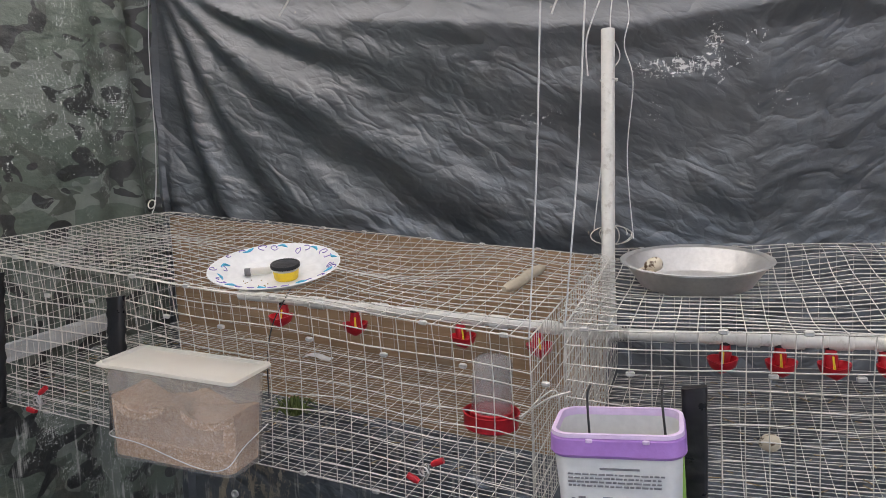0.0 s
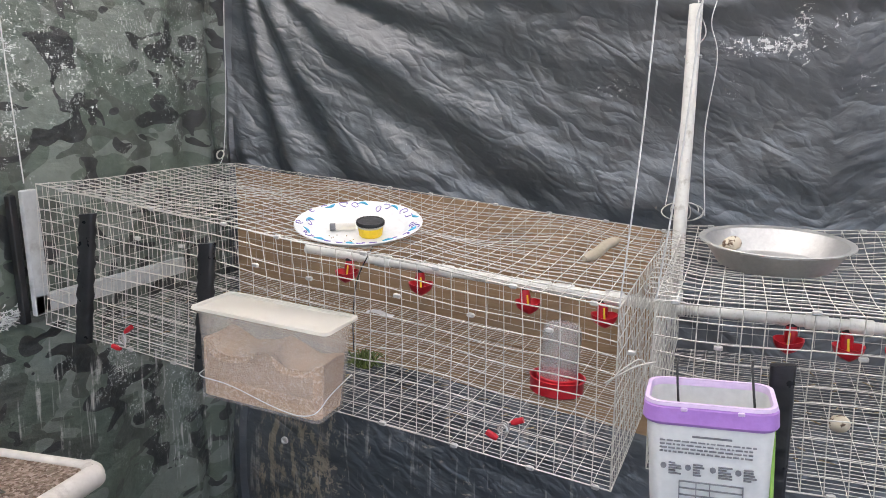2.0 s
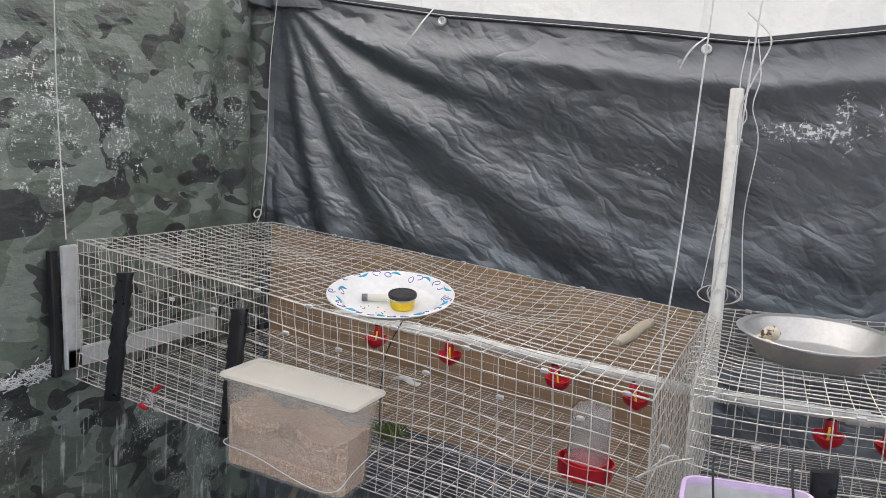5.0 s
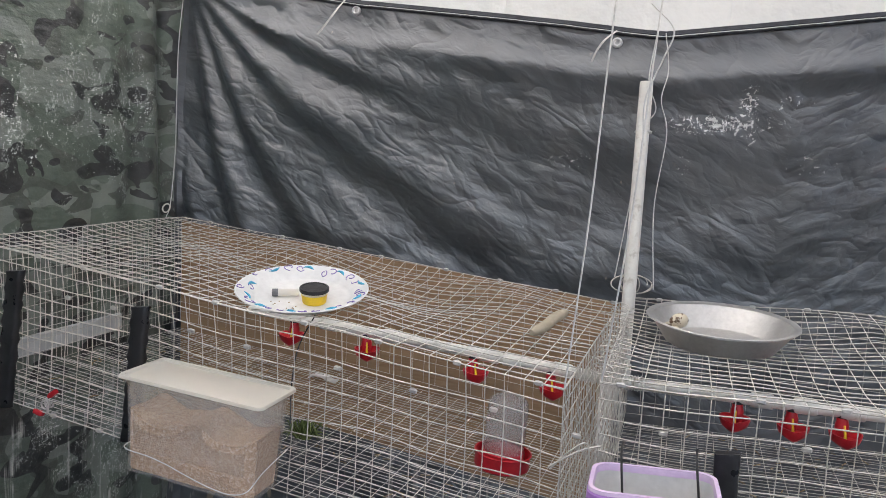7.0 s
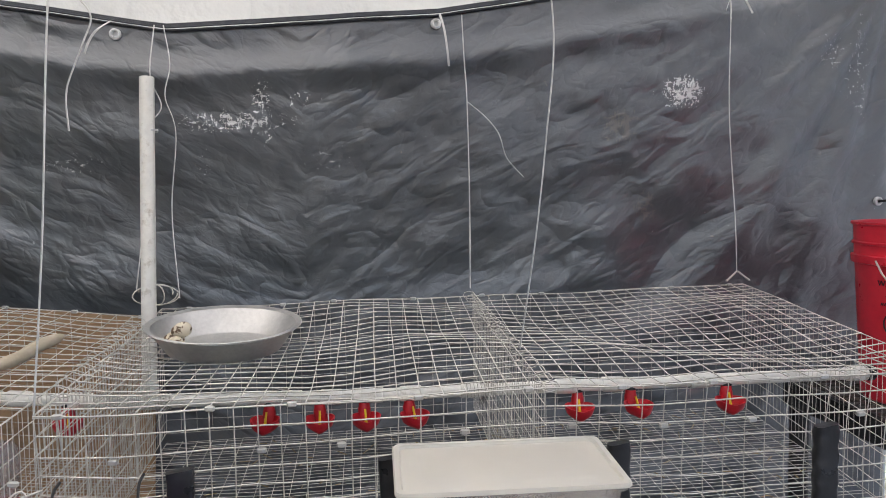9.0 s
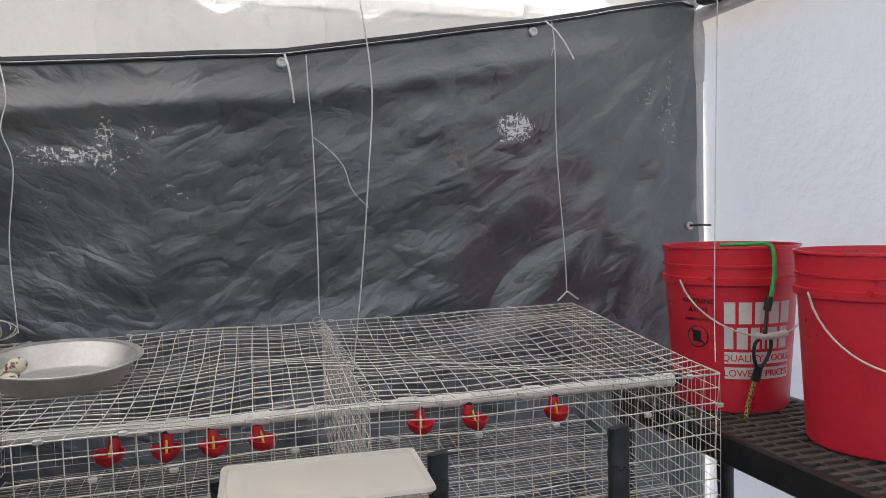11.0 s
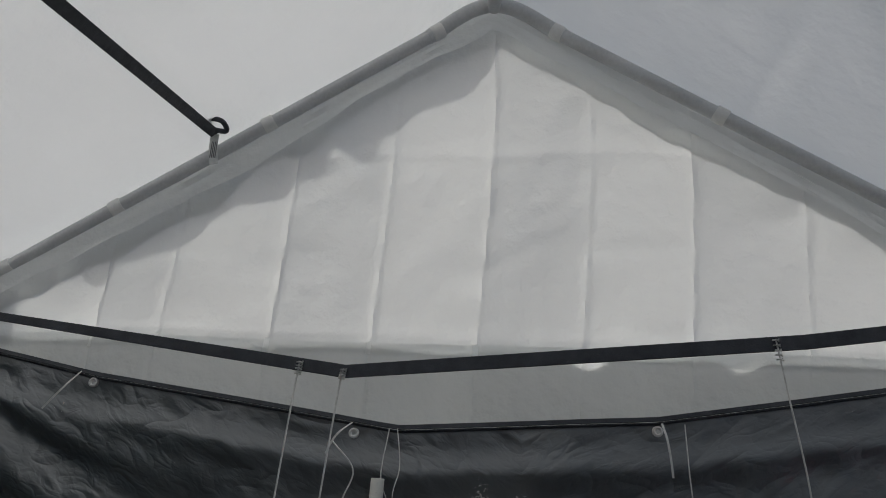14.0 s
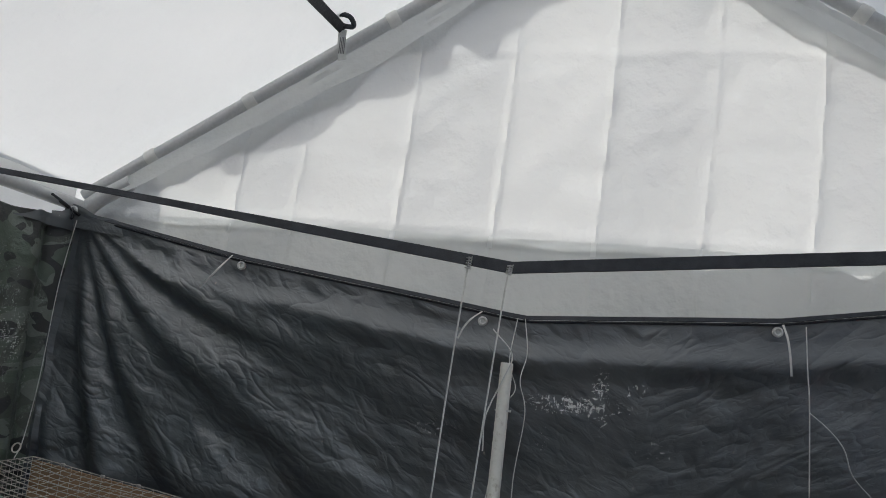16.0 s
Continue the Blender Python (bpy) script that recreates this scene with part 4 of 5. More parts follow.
for x in (-0.9, -0.745, -0.52, -0.47, -0.365, -0.25, 0.02, 0.095, 0.173, 0.245, 0.36, 0.54, 0.63, 0.8, 1.1):
    h = 0.02 if x != -0.25 else 0.03
    wpart("pipe_joint", Shape().tube([tuple(pipe_at(x - h)), tuple(pipe_at(x - h + 0.002)), tuple(pipe_at(x + h - 0.002)), tuple(pipe_at(x + h))], (0.0135, 0.0148, 0.0148, 0.0135), 14), M["pvc"], water)
wpart("end_cap", Shape().tube([tuple(pipe_at(1.118)), tuple(pipe_at(1.12)), (1.131, -0.421, 1.0715), (1.133, -0.421, 1.0715)], (0.0135, 0.0155, 0.0155, 0.0135), 14), M["dark"], water, "black end cap")
tee = pipe_at(-0.243)
pole_top = (-0.236, -0.214, 1.655)
wpart("standpipe", Shape().tube([tuple(tee), tuple(lerp(tee, np.array(pole_top), 0.5)), pole_top], 0.0136, 16), M["pvc"], water, "tall white upright pipe with brown smudges")
wpart("tee_collar", Shape().tube([tuple(tee), tuple(lerp(tee, np.array(pole_top), 0.06))], 0.0165, 16), M["pvc"], water)
coil = Shape()
for x0, x1, turns in ((-0.335, -0.2, 22), (0.35, 0.41, 9)):
    for k in range(turns):
        c = pipe_at(lerp(x0, x1, k / turns))
        coil.tube([tuple(c + np.array((0.003 * a / 6.3, 0.0155 * math.cos(a), 0.0155 * math.sin(a)))) for a in np.linspace(0, 6.3, 10)], 0.001, 4)
wpart("wire_binding", coil, M["wire"], water, "galvanised wire wound round the pipe")


def drinker_cup(x, turn):
    c = pipe_at(x)
    m = Matrix.Translation(c) @ pose(0, 0, 0, 0, 0, turn)
    stem = Shape().lathe(((0.006, -0.004), (0.0095, -0.01), (0.0105, -0.02), (0.012, -0.024), (0.012, -0.04), (0.013, -0.044), (0.009, -0.048)), 16).move(m)
    holder = wpart("drinker_cup", stem, M["red"], water, "red plastic drinker with a yellow trigger")
    bowl = Shape()
    rings = []
    for rr, zz, sq in ((0.003, -0.066, 1.0), (0.016, -0.064, 1.0), (0.024, -0.055, 1.0), (0.0275, -0.042, 1.0), (0.0285, -0.034, 1.0), (0.0262, -0.034, 1.0), (0.0245, -0.042, 1.0), (0.02, -0.052, 1.0), (0.003, -0.058, 1.0)):
        rings.append([(rr * math.cos(a), -0.024 + rr * math.sin(a) * (1.0 if math.sin(a) < 0 else 0.85), -0.038 + (zz + 0.034) * 0.72 + 0.004 * max(0, math.sin(a)) + 0.006 * abs(math.cos(a))) for a in np.linspace(0, 2 * math.pi, 25)[:-1]])
    part("bowl", bowl.loft(rings).move(Matrix.Translation(-water.location) @ m), M["red"], holder)
    trig = Shape().tube([(0, -0.016, -0.022), (0, -0.024, -0.038), (0, -0.027, -0.05)], (0.002, 0.0024, 0.0036), 8).box(-0.0045, -0.03, -0.052, 0.0045, -0.02, -0.048, 0.0015)
    part("trigger", trig.move(Matrix.Translation(-water.location) @ m), M["yellow"], holder, "yellow plastic trigger")
    part("collar", Shape().lathe(((0.009, -0.0125), (0.0105, -0.0115), (0.0105, -0.006), (0.009, -0.004)), 14).move(Matrix.Translation(-water.location) @ m), M["dark"], holder, "black rubber collar")


for x, turn in ((-0.988, 12), (-0.806, 25), (-0.557, 30), (-0.388, 18), (-0.022, -14), (0.073, 0), (0.157, 4), (0.242, 20), (0.563, -8), (0.665, 14), (0.849, -10)):
    drinker_cup(x, turn)


# ---- hanging wires ----
def hanging(points, r=0.0013, mat="string", label="thin galvanised wire that carries a cage", group="hanging wires", twist=0):
    pts = smooth_line(points, 10)
    s = Shape().tube(pts, r, 5)
    for k in range(twist):
        i = int(k * 0.6)
        if i + 1 < len(pts):
            p = np.array(pts[i])
            s.tube([tuple(p + np.array((0.004 * math.cos(a), 0.004 * math.sin(a), -0.003 * a / 6.3))) for a in np.linspace(0, 6.3, 8)], r * 0.9, 4)
    return whole("hanging_wire", s, M[mat], label, "wire", group)


hanging([(-0.252, -0.784, 1.79), (-0.256, -0.786, 1.74), (-0.266, -0.79, 1.58), (-0.278, -0.787, 1.38), (-0.298, -0.776, 1.153)], twist=8)
hanging([(-0.192, -0.784, 1.782), (-0.197, -0.786, 1.74), (-0.209, -0.79, 1.58), (-0.224, -0.787, 1.38), (-0.248, -0.776, 1.17)], twist=8)
hanging([(0.362, -0.784, 1.84), (0.372, -0.782, 1.77), (0.394, -0.765, 1.63), (0.391, -0.74, 1.5), (0.385, -0.705, 1.36), (0.377, -0.645, 1.196)], 0.0011, twist=8)
hanging([(-1.447, -0.07, 1.93), (-1.45, -0.09, 1.75), (-1.44, -0.11, 1.5), (-1.43, -0.14, 1.35), (-1.425, -0.165, 1.31)])
whole("wire_loop", Shape().tube([(-1.428 + 0.011 * math.cos(a), -0.16 + 0.004 * math.sin(a), 1.335 + 0.011 * math.sin(a)) for a in np.linspace(0, 6.3, 18)], 0.002, 6), M["wire"], "small galvanised wire loop over the cage corner", "wire")
hanging([(-1.448, -0.785, 1.95), (-1.44, -0.783, 1.6), (-1.41, -0.785, 1.296)])
hanging([(0.375, -0.185, 1.79), (0.378, -0.19, 1.7), (0.383, -0.19, 1.615), (0.388, -0.18, 1.4), (0.388, -0.175, 1.228)])
hanging([(0.383, -0.19, 1.615), (0.42, -0.19, 1.585), (0.45, -0.185, 1.55), (0.468, -0.18, 1.5), (0.505, -0.175, 1.46)], 0.001, label="loose tail of a thin galvanised wire")
hanging([(0.972, -0.15, 1.9), (0.975, -0.16, 1.82), (0.98, -0.15, 1.6), (0.99, -0.165, 1.35), (0.992, -0.17, 1.245)])
hanging([(0.974, -0.155, 1.84), (0.955, -0.14, 1.77), (0.92, -0.12, 1.7), (0.895, -0.1, 1.67)], 0.0009, label="loose tail of a thin galvanised wire")
hanging([(0.96, -0.785, 1.903), (0.95, -0.79, 1.6), (0.93, -0.81, 1.3), (0.922, -0.822, 1.2)], 0.0009)
whole("wire_hook", Shape().tube(smooth_line([(0.965, -0.175, 1.226), (0.985, -0.17, 1.24), (0.993, -0.17, 1.246), (1.005, -0.17, 1.238), (1.02, -0.175, 1.226)]), 0.0022, 6), M["wire"], "bent galvanised wire hook on the cage corner", "wire")
hanging([(-0.222, -0.2, 1.755), (-0.232, -0.205, 1.66), (-0.215, -0.2, 1.6), (-0.245, -0.215, 1.55), (-0.25, -0.19, 1.45), (-0.275, -0.2, 1.25)])
hanging([(-0.205, -0.2, 1.755), (-0.195, -0.205, 1.68), (-0.205, -0.21, 1.62), (-0.19, -0.2, 1.55), (-0.205, -0.19, 1.4), (-0.195, -0.2, 1.23)], 0.0012)
whole("wire_coil", Shape().tube([(-0.238 + 0.03 * math.cos(a) * (1 + 0.5 * math.sin(a * 0.37)), -0.2 + 0.006 * math.sin(a * 1.3), 1.238 + 0.02 * math.sin(a)) for a in np.linspace(0, 19, 70)], 0.0013, 5), M["wire"], "loose coil of galvanised wire behind the upright pipe", "wire")
whole("wire_tie", Shape().tube([(-0.236 + 0.017 * math.cos(a), -0.217 + 0.017 * math.sin(a), 1.552 + 0.002 * a / 6.3) for a in np.linspace(0, 12.6, 26)], 0.0011, 5), M["string"], "wire wound round the upright pipe", "wire")
hanging([(-0.218, -0.7, 1.694), (-0.186, -0.7, 1.658), (-0.197, -0.7, 1.619), (-0.218, -0.7, 1.563), (-0.218, -0.7, 1.512)], 0.0012, label="loose tail of a thin galvanised wire")


def cable_tie(points):
    whole("cable_tie", ribbon(smooth_line(points, 6), 0.0042, 0.0012, (1, 0, 0.3)), M["string"], "white plastic cable tie through the tarp eyelet", "cable tie", "cable ties on the tarp")


cable_tie([(-0.922, -0.185, 1.85), (-0.94, -0.2, 1.82), (-0.965, -0.2, 1.79), (-0.99, -0.195, 1.765)])
cable_tie([(-0.304, -0.185, 1.765), (-0.325, -0.2, 1.745), (-0.34, -0.2, 1.725), (-0.352, -0.195, 1.7)])
cable_tie([(0.33, -0.185, 1.79), (0.336, -0.2, 1.76), (0.342, -0.2, 1.72), (0.346, -0.195, 1.685)])
cable_tie([(0.95, -0.16, 1.9), (0.97, -0.175, 1.875), (0.995, -0.175, 1.845), (1.02, -0.17, 1.81)])
whole("cable_tie", Shape().tube([(1.43, -0.05, 1.395), (1.45, -0.075, 1.397), (1.49, -0.06, 1.395)], 0.003, 6), M["dark"], "black cable tie through the tarp eyelet", "cable tie", "cable ties on the tarp")
whole("cable_tie", Shape().tube([(-1.45, -0.06, 1.945), (-1.47, -0.1, 1.965), (-1.49, -0.14, 1.985)], 0.0045, 6), M["dark"], "black cable tie at the tarp corner", "cable tie", "cable ties on the tarp")


# ---- feed bins on the cage fronts ----
def feed_bin(label, m, w, d, h, feed_level, fill=True):
    ob = root("feed_bin", m, label, "storage bin", "feed bins")
    tw, td, th = w * 0.915, d * 0.82, 0.003

    def ring(t, inset=0.0):
        return rrect(lerp(tw, w * 0.96, t) - inset, lerp(td, d * 0.93, t) - inset, 0.014, lerp(0.0, h, t), 5)
    body = Shape().loft([rrect(tw - 0.02, td - 0.02, 0.012, 0.0, 5), ring(0.02), ring(0.3), ring(0.6), ring(0.93), rrect(w, d, 0.012, h * 0.955, 5), rrect(w, d, 0.012, h * 0.98, 5), ring(0.97, 0.006), ring(0.6, 0.007), ring(0.3, 0.007), ring(0.04, 0.008)])
    body.v = [(x + 0.0, y - 0.0035 * math.cos(x * 2 * math.pi / (w / 3)) * (y < 0) * (0.05 * h < z < 0.9 * h), z) for x, y, z in body.v]
    part("body", body, M["bin"], ob)
    lid = Shape().loft([rrect(w + 0.001, d + 0.001, 0.01, h * 0.985, 5), rrect(w + 0.006, d + 0.006, 0.011, h * 0.988, 5), rrect(w + 0.006, d + 0.006, 0.011, h + 0.0005, 5), rrect(w + 0.003, d + 0.003, 0.01, h + 0.003, 5),
                        rrect(w - 0.008, d - 0.008, 0.009, h + 0.003, 5), rrect(w - 0.012, d - 0.012, 0.008, h - 0.001, 5), rrect(w - 0.05, d - 0.04, 0.008, h - 0.0005, 5), rrect(w - 0.055, d - 0.045, 0.007, h + 0.0005, 5)])
    part("lid", lid, M["lid"], ob, "milky plastic lid")
    if fill:
        s = Shape()
        def dense(pts):
            return [tuple(lerp(np.array(p), np.array(q), t)) for p, q in zip(pts, pts[1:] + pts[:1]) for t in ((0.0,) if math.dist(p, q) < 0.03 else np.linspace(0, 0.95, 20))]
        rings = [dense([(p[0] * 0.965, p[1] * 0.95, p[2] + 0.004) for p in ring(t * feed_level)]) for t in (0.03, 0.4, 0.7)]
        heap = []
        for scale in (1.0, 0.7, 0.35):
            heap.append([(p[0] * 0.96 * scale, p[1] * 0.95 * scale, h * feed_level + 0.006 * nz(p[0] * 30, p[1] * 20, 3) + 0.009 * math.cos((p[0] + 0.5 * w) * 6.283 * 1.9 / w) - 0.012 * (1 - scale)) for p in dense(list(ring(feed_level)))])
        s.loft(rings + heap)
        part("feed", s, M["feed"], ob, "brown crumbled feed seen through the bin")
    return ob


bin_m = pose(-0.852, -0.818, 0.951, 2, 4.5, -1)
left_bin = feed_bin("cloudy plastic storage bin of crumbled feed wired to the cage front", bin_m, 0.25, 0.104, 0.156, 0.6)
wire_line = smooth_line([(-0.106, -0.02, 0.044), (-0.102, -0.054, 0.04), (-0.06, -0.056, 0.037), (-0.03, -0.056, 0.032), (0.0, -0.056, 0.024), (0.04, -0.056, 0.015), (0.075, -0.056, 0.013), (0.1, -0.054, 0.024), (0.107, -0.02, 0.044), (0.112, 0.05, 0.06)])
whole("bin_wire", Shape().tube([(p[0] * 1.1, p[1] * 0.84, p[2]) for p in wire_line], 0.0009, 5), M["string"], "thin wire looped round the feed bin", "wire", m=bin_m)
feed_bin("cloudy plastic storage bin with a milky lid on the cage front", pose(0.293, -0.905, 0.975, 3, 0, -3), 0.243, 0.13, 0.15, 0.3)


# ---- detergent tub ----
tub = root("plastic_tub", pose(-0.163, -0.868, 0.855, 0, -2, 1), "white plastic tub with purple rim, wired to the cage front", "tub")
TW, TD, TH = 0.15, 0.1, 0.215
part("body", Shape().loft([rrect(TW * 0.86, TD * 0.84, 0.014, 0, 5), rrect(TW * 0.9, TD * 0.88, 0.018, 0.004, 5), rrect(TW * 0.97, TD * 0.96, 0.02, TH * 0.7, 5), rrect(TW, TD, 0.022, TH - 0.03, 5), rrect(TW, TD, 0.022, TH, 5),
                           rrect(TW - 0.006, TD - 0.006, 0.02, TH, 5), rrect(TW - 0.01, TD - 0.01, 0.018, TH - 0.05, 5), rrect(TW * 0.84, TD * 0.8, 0.014, 0.01, 5)]), M["white"], tub)
part("rim", Shape().loft([rrect(TW + 0.004, TD + 0.004, 0.023, TH - 0.024, 5), rrect(TW + 0.01, TD + 0.01, 0.026, TH - 0.02, 5), rrect(TW + 0.008, TD + 0.008, 0.026, TH - 0.002, 5), rrect(TW + 0.002, TD + 0.002, 0.024, TH + 0.001, 5),
                          rrect(TW - 0.003, TD - 0.003, 0.021, TH - 0.002, 5)], cap=False), M["purple"], tub, "purple plastic rim band")
part("rim_lip", Shape().loft([rrect(TW + 0.006, TD + 0.006, 0.025, TH + 0.0005, 5), rrect(TW + 0.004, TD + 0.004, 0.024, TH + 0.005, 5), rrect(TW - 0.006, TD - 0.006, 0.02, TH + 0.005, 5), rrect(TW - 0.008, TD - 0.008, 0.02, TH - 0.004, 5)], cap=False), M["lilac"], tub, "pale lilac lip of the rim")
for x in (-0.03, 0.035):
    part("catch", Shape().box(x - 0.004, -TD / 2 - 0.0075, TH - 0.004, x + 0.004, -TD / 2 - 0.004, TH + 0.001, 0.001), M["lilac"], tub)
part("side_print", Shape().box(TW / 2 - 0.0035, -TD / 2 + 0.02, 0.05, TW / 2 + 0.0008, TD / 2 - 0.02, TH - 0.026, 0.0004), M["green"], tub, "pale green print on the narrow side")
row = random.Random(5)
yf = -TD / 2 + 0.0006
for k in range(4):
    x0 = -0.058
    while x0 < 0.05:
        w = row.uniform(0.003, 0.009)
        part("print_bar", Shape().box(x0, yf - 0.0012, 0.1695 - 0.0048 * k, min(x0 + w, 0.056), yf + 0.002, 0.1712 - 0.0048 * k, 0.0003), M["faint_ink"], tub)
        x0 += w + 0.0014
part("print_bar", Shape().box(-0.02, yf - 0.0012, 0.1765, 0.026, yf + 0.002, 0.179, 0.0003), M["faint_ink"], tub)
for k in range(4):
    cx = -0.053 + 0.029 * k
    part("print_icon", Shape().lathe(((0.0036, -0.0006), (0.0036, 0.0014)), 12).move(pose(cx, yf + 0.0002, 0.137, 90, 0, 0)), M["faint_ink"], tub, "small round printed picture")
    for j in range(5):
        part("print_bar", Shape().box(cx + 0.006, yf - 0.001, 0.1405 - 0.0034 * j, cx + 0.006 + row.uniform(0.008, 0.017), yf + 0.002, 0.142 - 0.0034 * j, 0.0003), M["faint_ink"], tub)
for j in range(7):
    z = 0.118 - 0.0088 * j
    part("print_rule", Shape().box(-0.034, yf - 0.001, z, 0.04, yf + 0.0025, z + 0.0008, 0.0002), M["faint_ink"], tub)
for x in (-0.034, -0.014, 0.002, 0.04):
    part("print_rule", Shape().box(x - 0.0005, yf - 0.001, 0.065, x + 0.0005, yf + 0.0025, 0.119, 0.0002), M["faint_ink"], tub)
for x in (-0.038, 0.055):
    part("tie", Shape().tube(smooth_line([(x, 0.018, TH - 0.022), (x - 0.002, 0.03, TH + 0.006), (x - 0.003, 0.045, TH + 0.024), (x - 0.001, 0.062, TH + 0.03)]), 0.0017, 6), M["dark"], tub, "black plastic tie")

# ---- on top of the cages ----
def on(fn, u, v, e=0.02):
    """The pose that lies on a cage top at (u, v)."""
    p, px, py = Vector(fn(u, v)), Vector(fn(u + e, v)) - Vector(fn(u - e, v)), Vector(fn(u, v + e)) - Vector(fn(u, v - e))
    n = px.cross(py).normalized()
    x = px.normalized()
    m = Matrix((x, n.cross(x), n)).transposed().to_4x4()
    m.translation = p + n * 0.0015
    return m


def spot(fn, x, y):
    """Where (x, y) lies on a cage panel, as (u, v)."""
    u, v = 0.5, 0.5
    for _ in range(6):
        p, a, b = fn(u, v), fn(1.0, v) - fn(0.0, v), fn(u, 1.0) - fn(u, 0.0)
        u += (x - p[0]) / a[0]
        v += (y - p[1]) / b[1]
    return u, v


plate_m = on(l_top, *spot(l_top, -0.784, -0.628), 0.12) @ pose(0, 0, 0.004, 4.5, 0, 0) @ Matrix.Scale(0.94, 4)
plate = root("paper_plate", plate_m, "white paper plate with turquoise and violet swirls on the cage top", "plate")
prof = ((0.001, 0.0), (0.085, 0.0), (0.092, 0.002), (0.104, 0.013), (0.122, 0.019), (0.1235, 0.0195), (0.122, 0.0207), (0.103, 0.0148), (0.091, 0.0037), (0.084, 0.0016), (0.001, 0.0016))
part("dish", Shape().lathe(prof, 64), M["white"], plate)
swirl = random.Random(3)


def rim_spot(r, a):
    return (r * math.cos(a), r * math.sin(a), 0.0157 + max(0.0, r - 0.1035) * 0.31 if r > 0.1035 else 0.0157 - (0.1035 - r) * 0.9)


for k in range(30):
    a0 = 2 * math.pi * (k + swirl.uniform(-0.25, 0.25)) / 30
    r0 = swirl.uniform(0.1, 0.117)
    if k % 3 == 0:
        turn, size = swirl.choice((-1, 1)), swirl.uniform(0.16, 0.26)
        pts = [rim_spot(r0 + turn * 0.008 * math.sin(2.4 * t) - turn * 0.004, a0 + size * t) for t in np.linspace(0, 1, 9)]
        part("swirl", Shape().tube(pts, (0.0003, 0.0014, 0.0024, 0.003, 0.003, 0.0024, 0.0018, 0.001, 0.0003), 6), M["blue"], plate, "turquoise printed brush stroke")
    else:
        turn, size, spin = swirl.choice((-1, 1)), swirl.uniform(0.006, 0.011), swirl.uniform(3.5, 6.5)
        pts = [rim_spot(min(0.1195, max(0.094, r0 + size * (1 - 0.6 * t) * math.sin(spin * t + k))), a0 + turn * size * 9 * (1 - 0.5 * t) * math.cos(spin * t + k)) for t in np.linspace(0, 1, 14)]
        part("swirl", Shape().tube(pts, 0.0009, 4), M["violet"], plate, "thin violet printed curl")

pot = root("putty_pot", plate_m @ at(0.034, -0.016, 0.002) @ Matrix.Diagonal((0.86, 0.86, 0.7, 1)), "small yellow tub with a black lid on the paper plate", "tub")
part("pot_body", Shape().lathe(((0.001, 0), (0.024, 0), (0.0255, 0.003), (0.028, 0.025), (0.028, 0.027)), 32), M["yellow"], pot)
part("clear_band", Shape().lathe(((0.0282, 0.026), (0.0285, 0.028), (0.0285, 0.033), (0.0282, 0.034)), 32), M["lid"], pot, "cloudy band under the lid")
part("pot_lid", Shape().lathe(((0.029, 0.032), (0.0315, 0.033), (0.0315, 0.041), (0.0305, 0.0425), (0.027, 0.0425), (0.0262, 0.0412), (0.001, 0.041)), 32), M["dark"], pot, "black round lid")
vial = root("vial", plate_m @ pose(-0.034, -0.022, 0.0105, 0, 0, 30) @ Matrix.Scale(0.58, 4), "clear tube with a grey cap lying on the paper plate", "tube")
part("tube_body", Shape().lathe(((0.0105, 0.0), (0.011, 0.002), (0.011, 0.064), (0.0085, 0.068), (0.001, 0.069)), 20).move(pose(-0.008, 0, 0, 0, 90, 0)), M["lid"], vial)
part("cap", Shape().lathe(((0.001, -0.018), (0.0118, -0.018), (0.0125, -0.016), (0.0125, 0.0), (0.012, 0.001)), 20).move(pose(-0.008, 0, 0, 0, 90, 0)), M["grey"], vial, "dark grey cap")
crumbs = Shape()
for k in range(10):
    crumbs.lathe(((0.0003, 0), (0.0015, 0.0008), (0.0004, 0.002)), 6, (swirl.uniform(-0.05, 0.03), swirl.uniform(-0.07, -0.03), 0.002))
whole("crumbs", crumbs, M["straw"], "brown crumbs scattered on the paper plate", "crumbs", kind="stuff", m=plate_m)

rod_m = on(l_top, *spot(l_top, -0.368, -0.472), 0.06) @ pose(0, 0, 0.0105, 0, 0, 81) @ Matrix.Diagonal((1.4, 0.82, 0.82, 1))
rod = Shape()
rod.tube([(x, 0.002 * math.sin(x * 60), 0.0012 * math.sin(x * 80)) for x in np.linspace(-0.062, 0.062, 12)], (0.006, 0.011, 0.0118, 0.012, 0.0121, 0.0118, 0.0122, 0.0122, 0.012, 0.0118, 0.011, 0.006), 14)
whole("foam_stick", rod, M["bone"], "off-white cylindrical stick lying on the cage top", "stick", m=rod_m)

pan_m = on(r_top, *spot(r_top, -0.076, -0.44), 0.1) @ pose(0, 0, 0.005, 2.5, 0, 0) @ Matrix.Scale(0.9, 4)
pan = root("pie_pan", pan_m, "dull aluminium pan with speckled eggs on the cage top", "pan")
part("pan_body", Shape().lathe(((0.001, 0.0), (0.098, 0.0), (0.103, 0.002), (0.13, 0.042), (0.129, 0.0455), (0.101, 0.0045), (0.097, 0.002), (0.001, 0.002)), 72), M["alu"], pan)
part("rim", Shape().lathe(((0.1285, 0.0435), (0.139, 0.046), (0.1405, 0.0475), (0.139, 0.049), (0.1285, 0.0465)), 72, cap=False), M["alu"], pan)
egg_profile = [(max(0.0003, 0.0145 * math.sin(t) * (1 - 0.12 * math.cos(t))), -0.019 * math.cos(t)) for t in np.linspace(0.02, math.pi - 0.02, 14)]


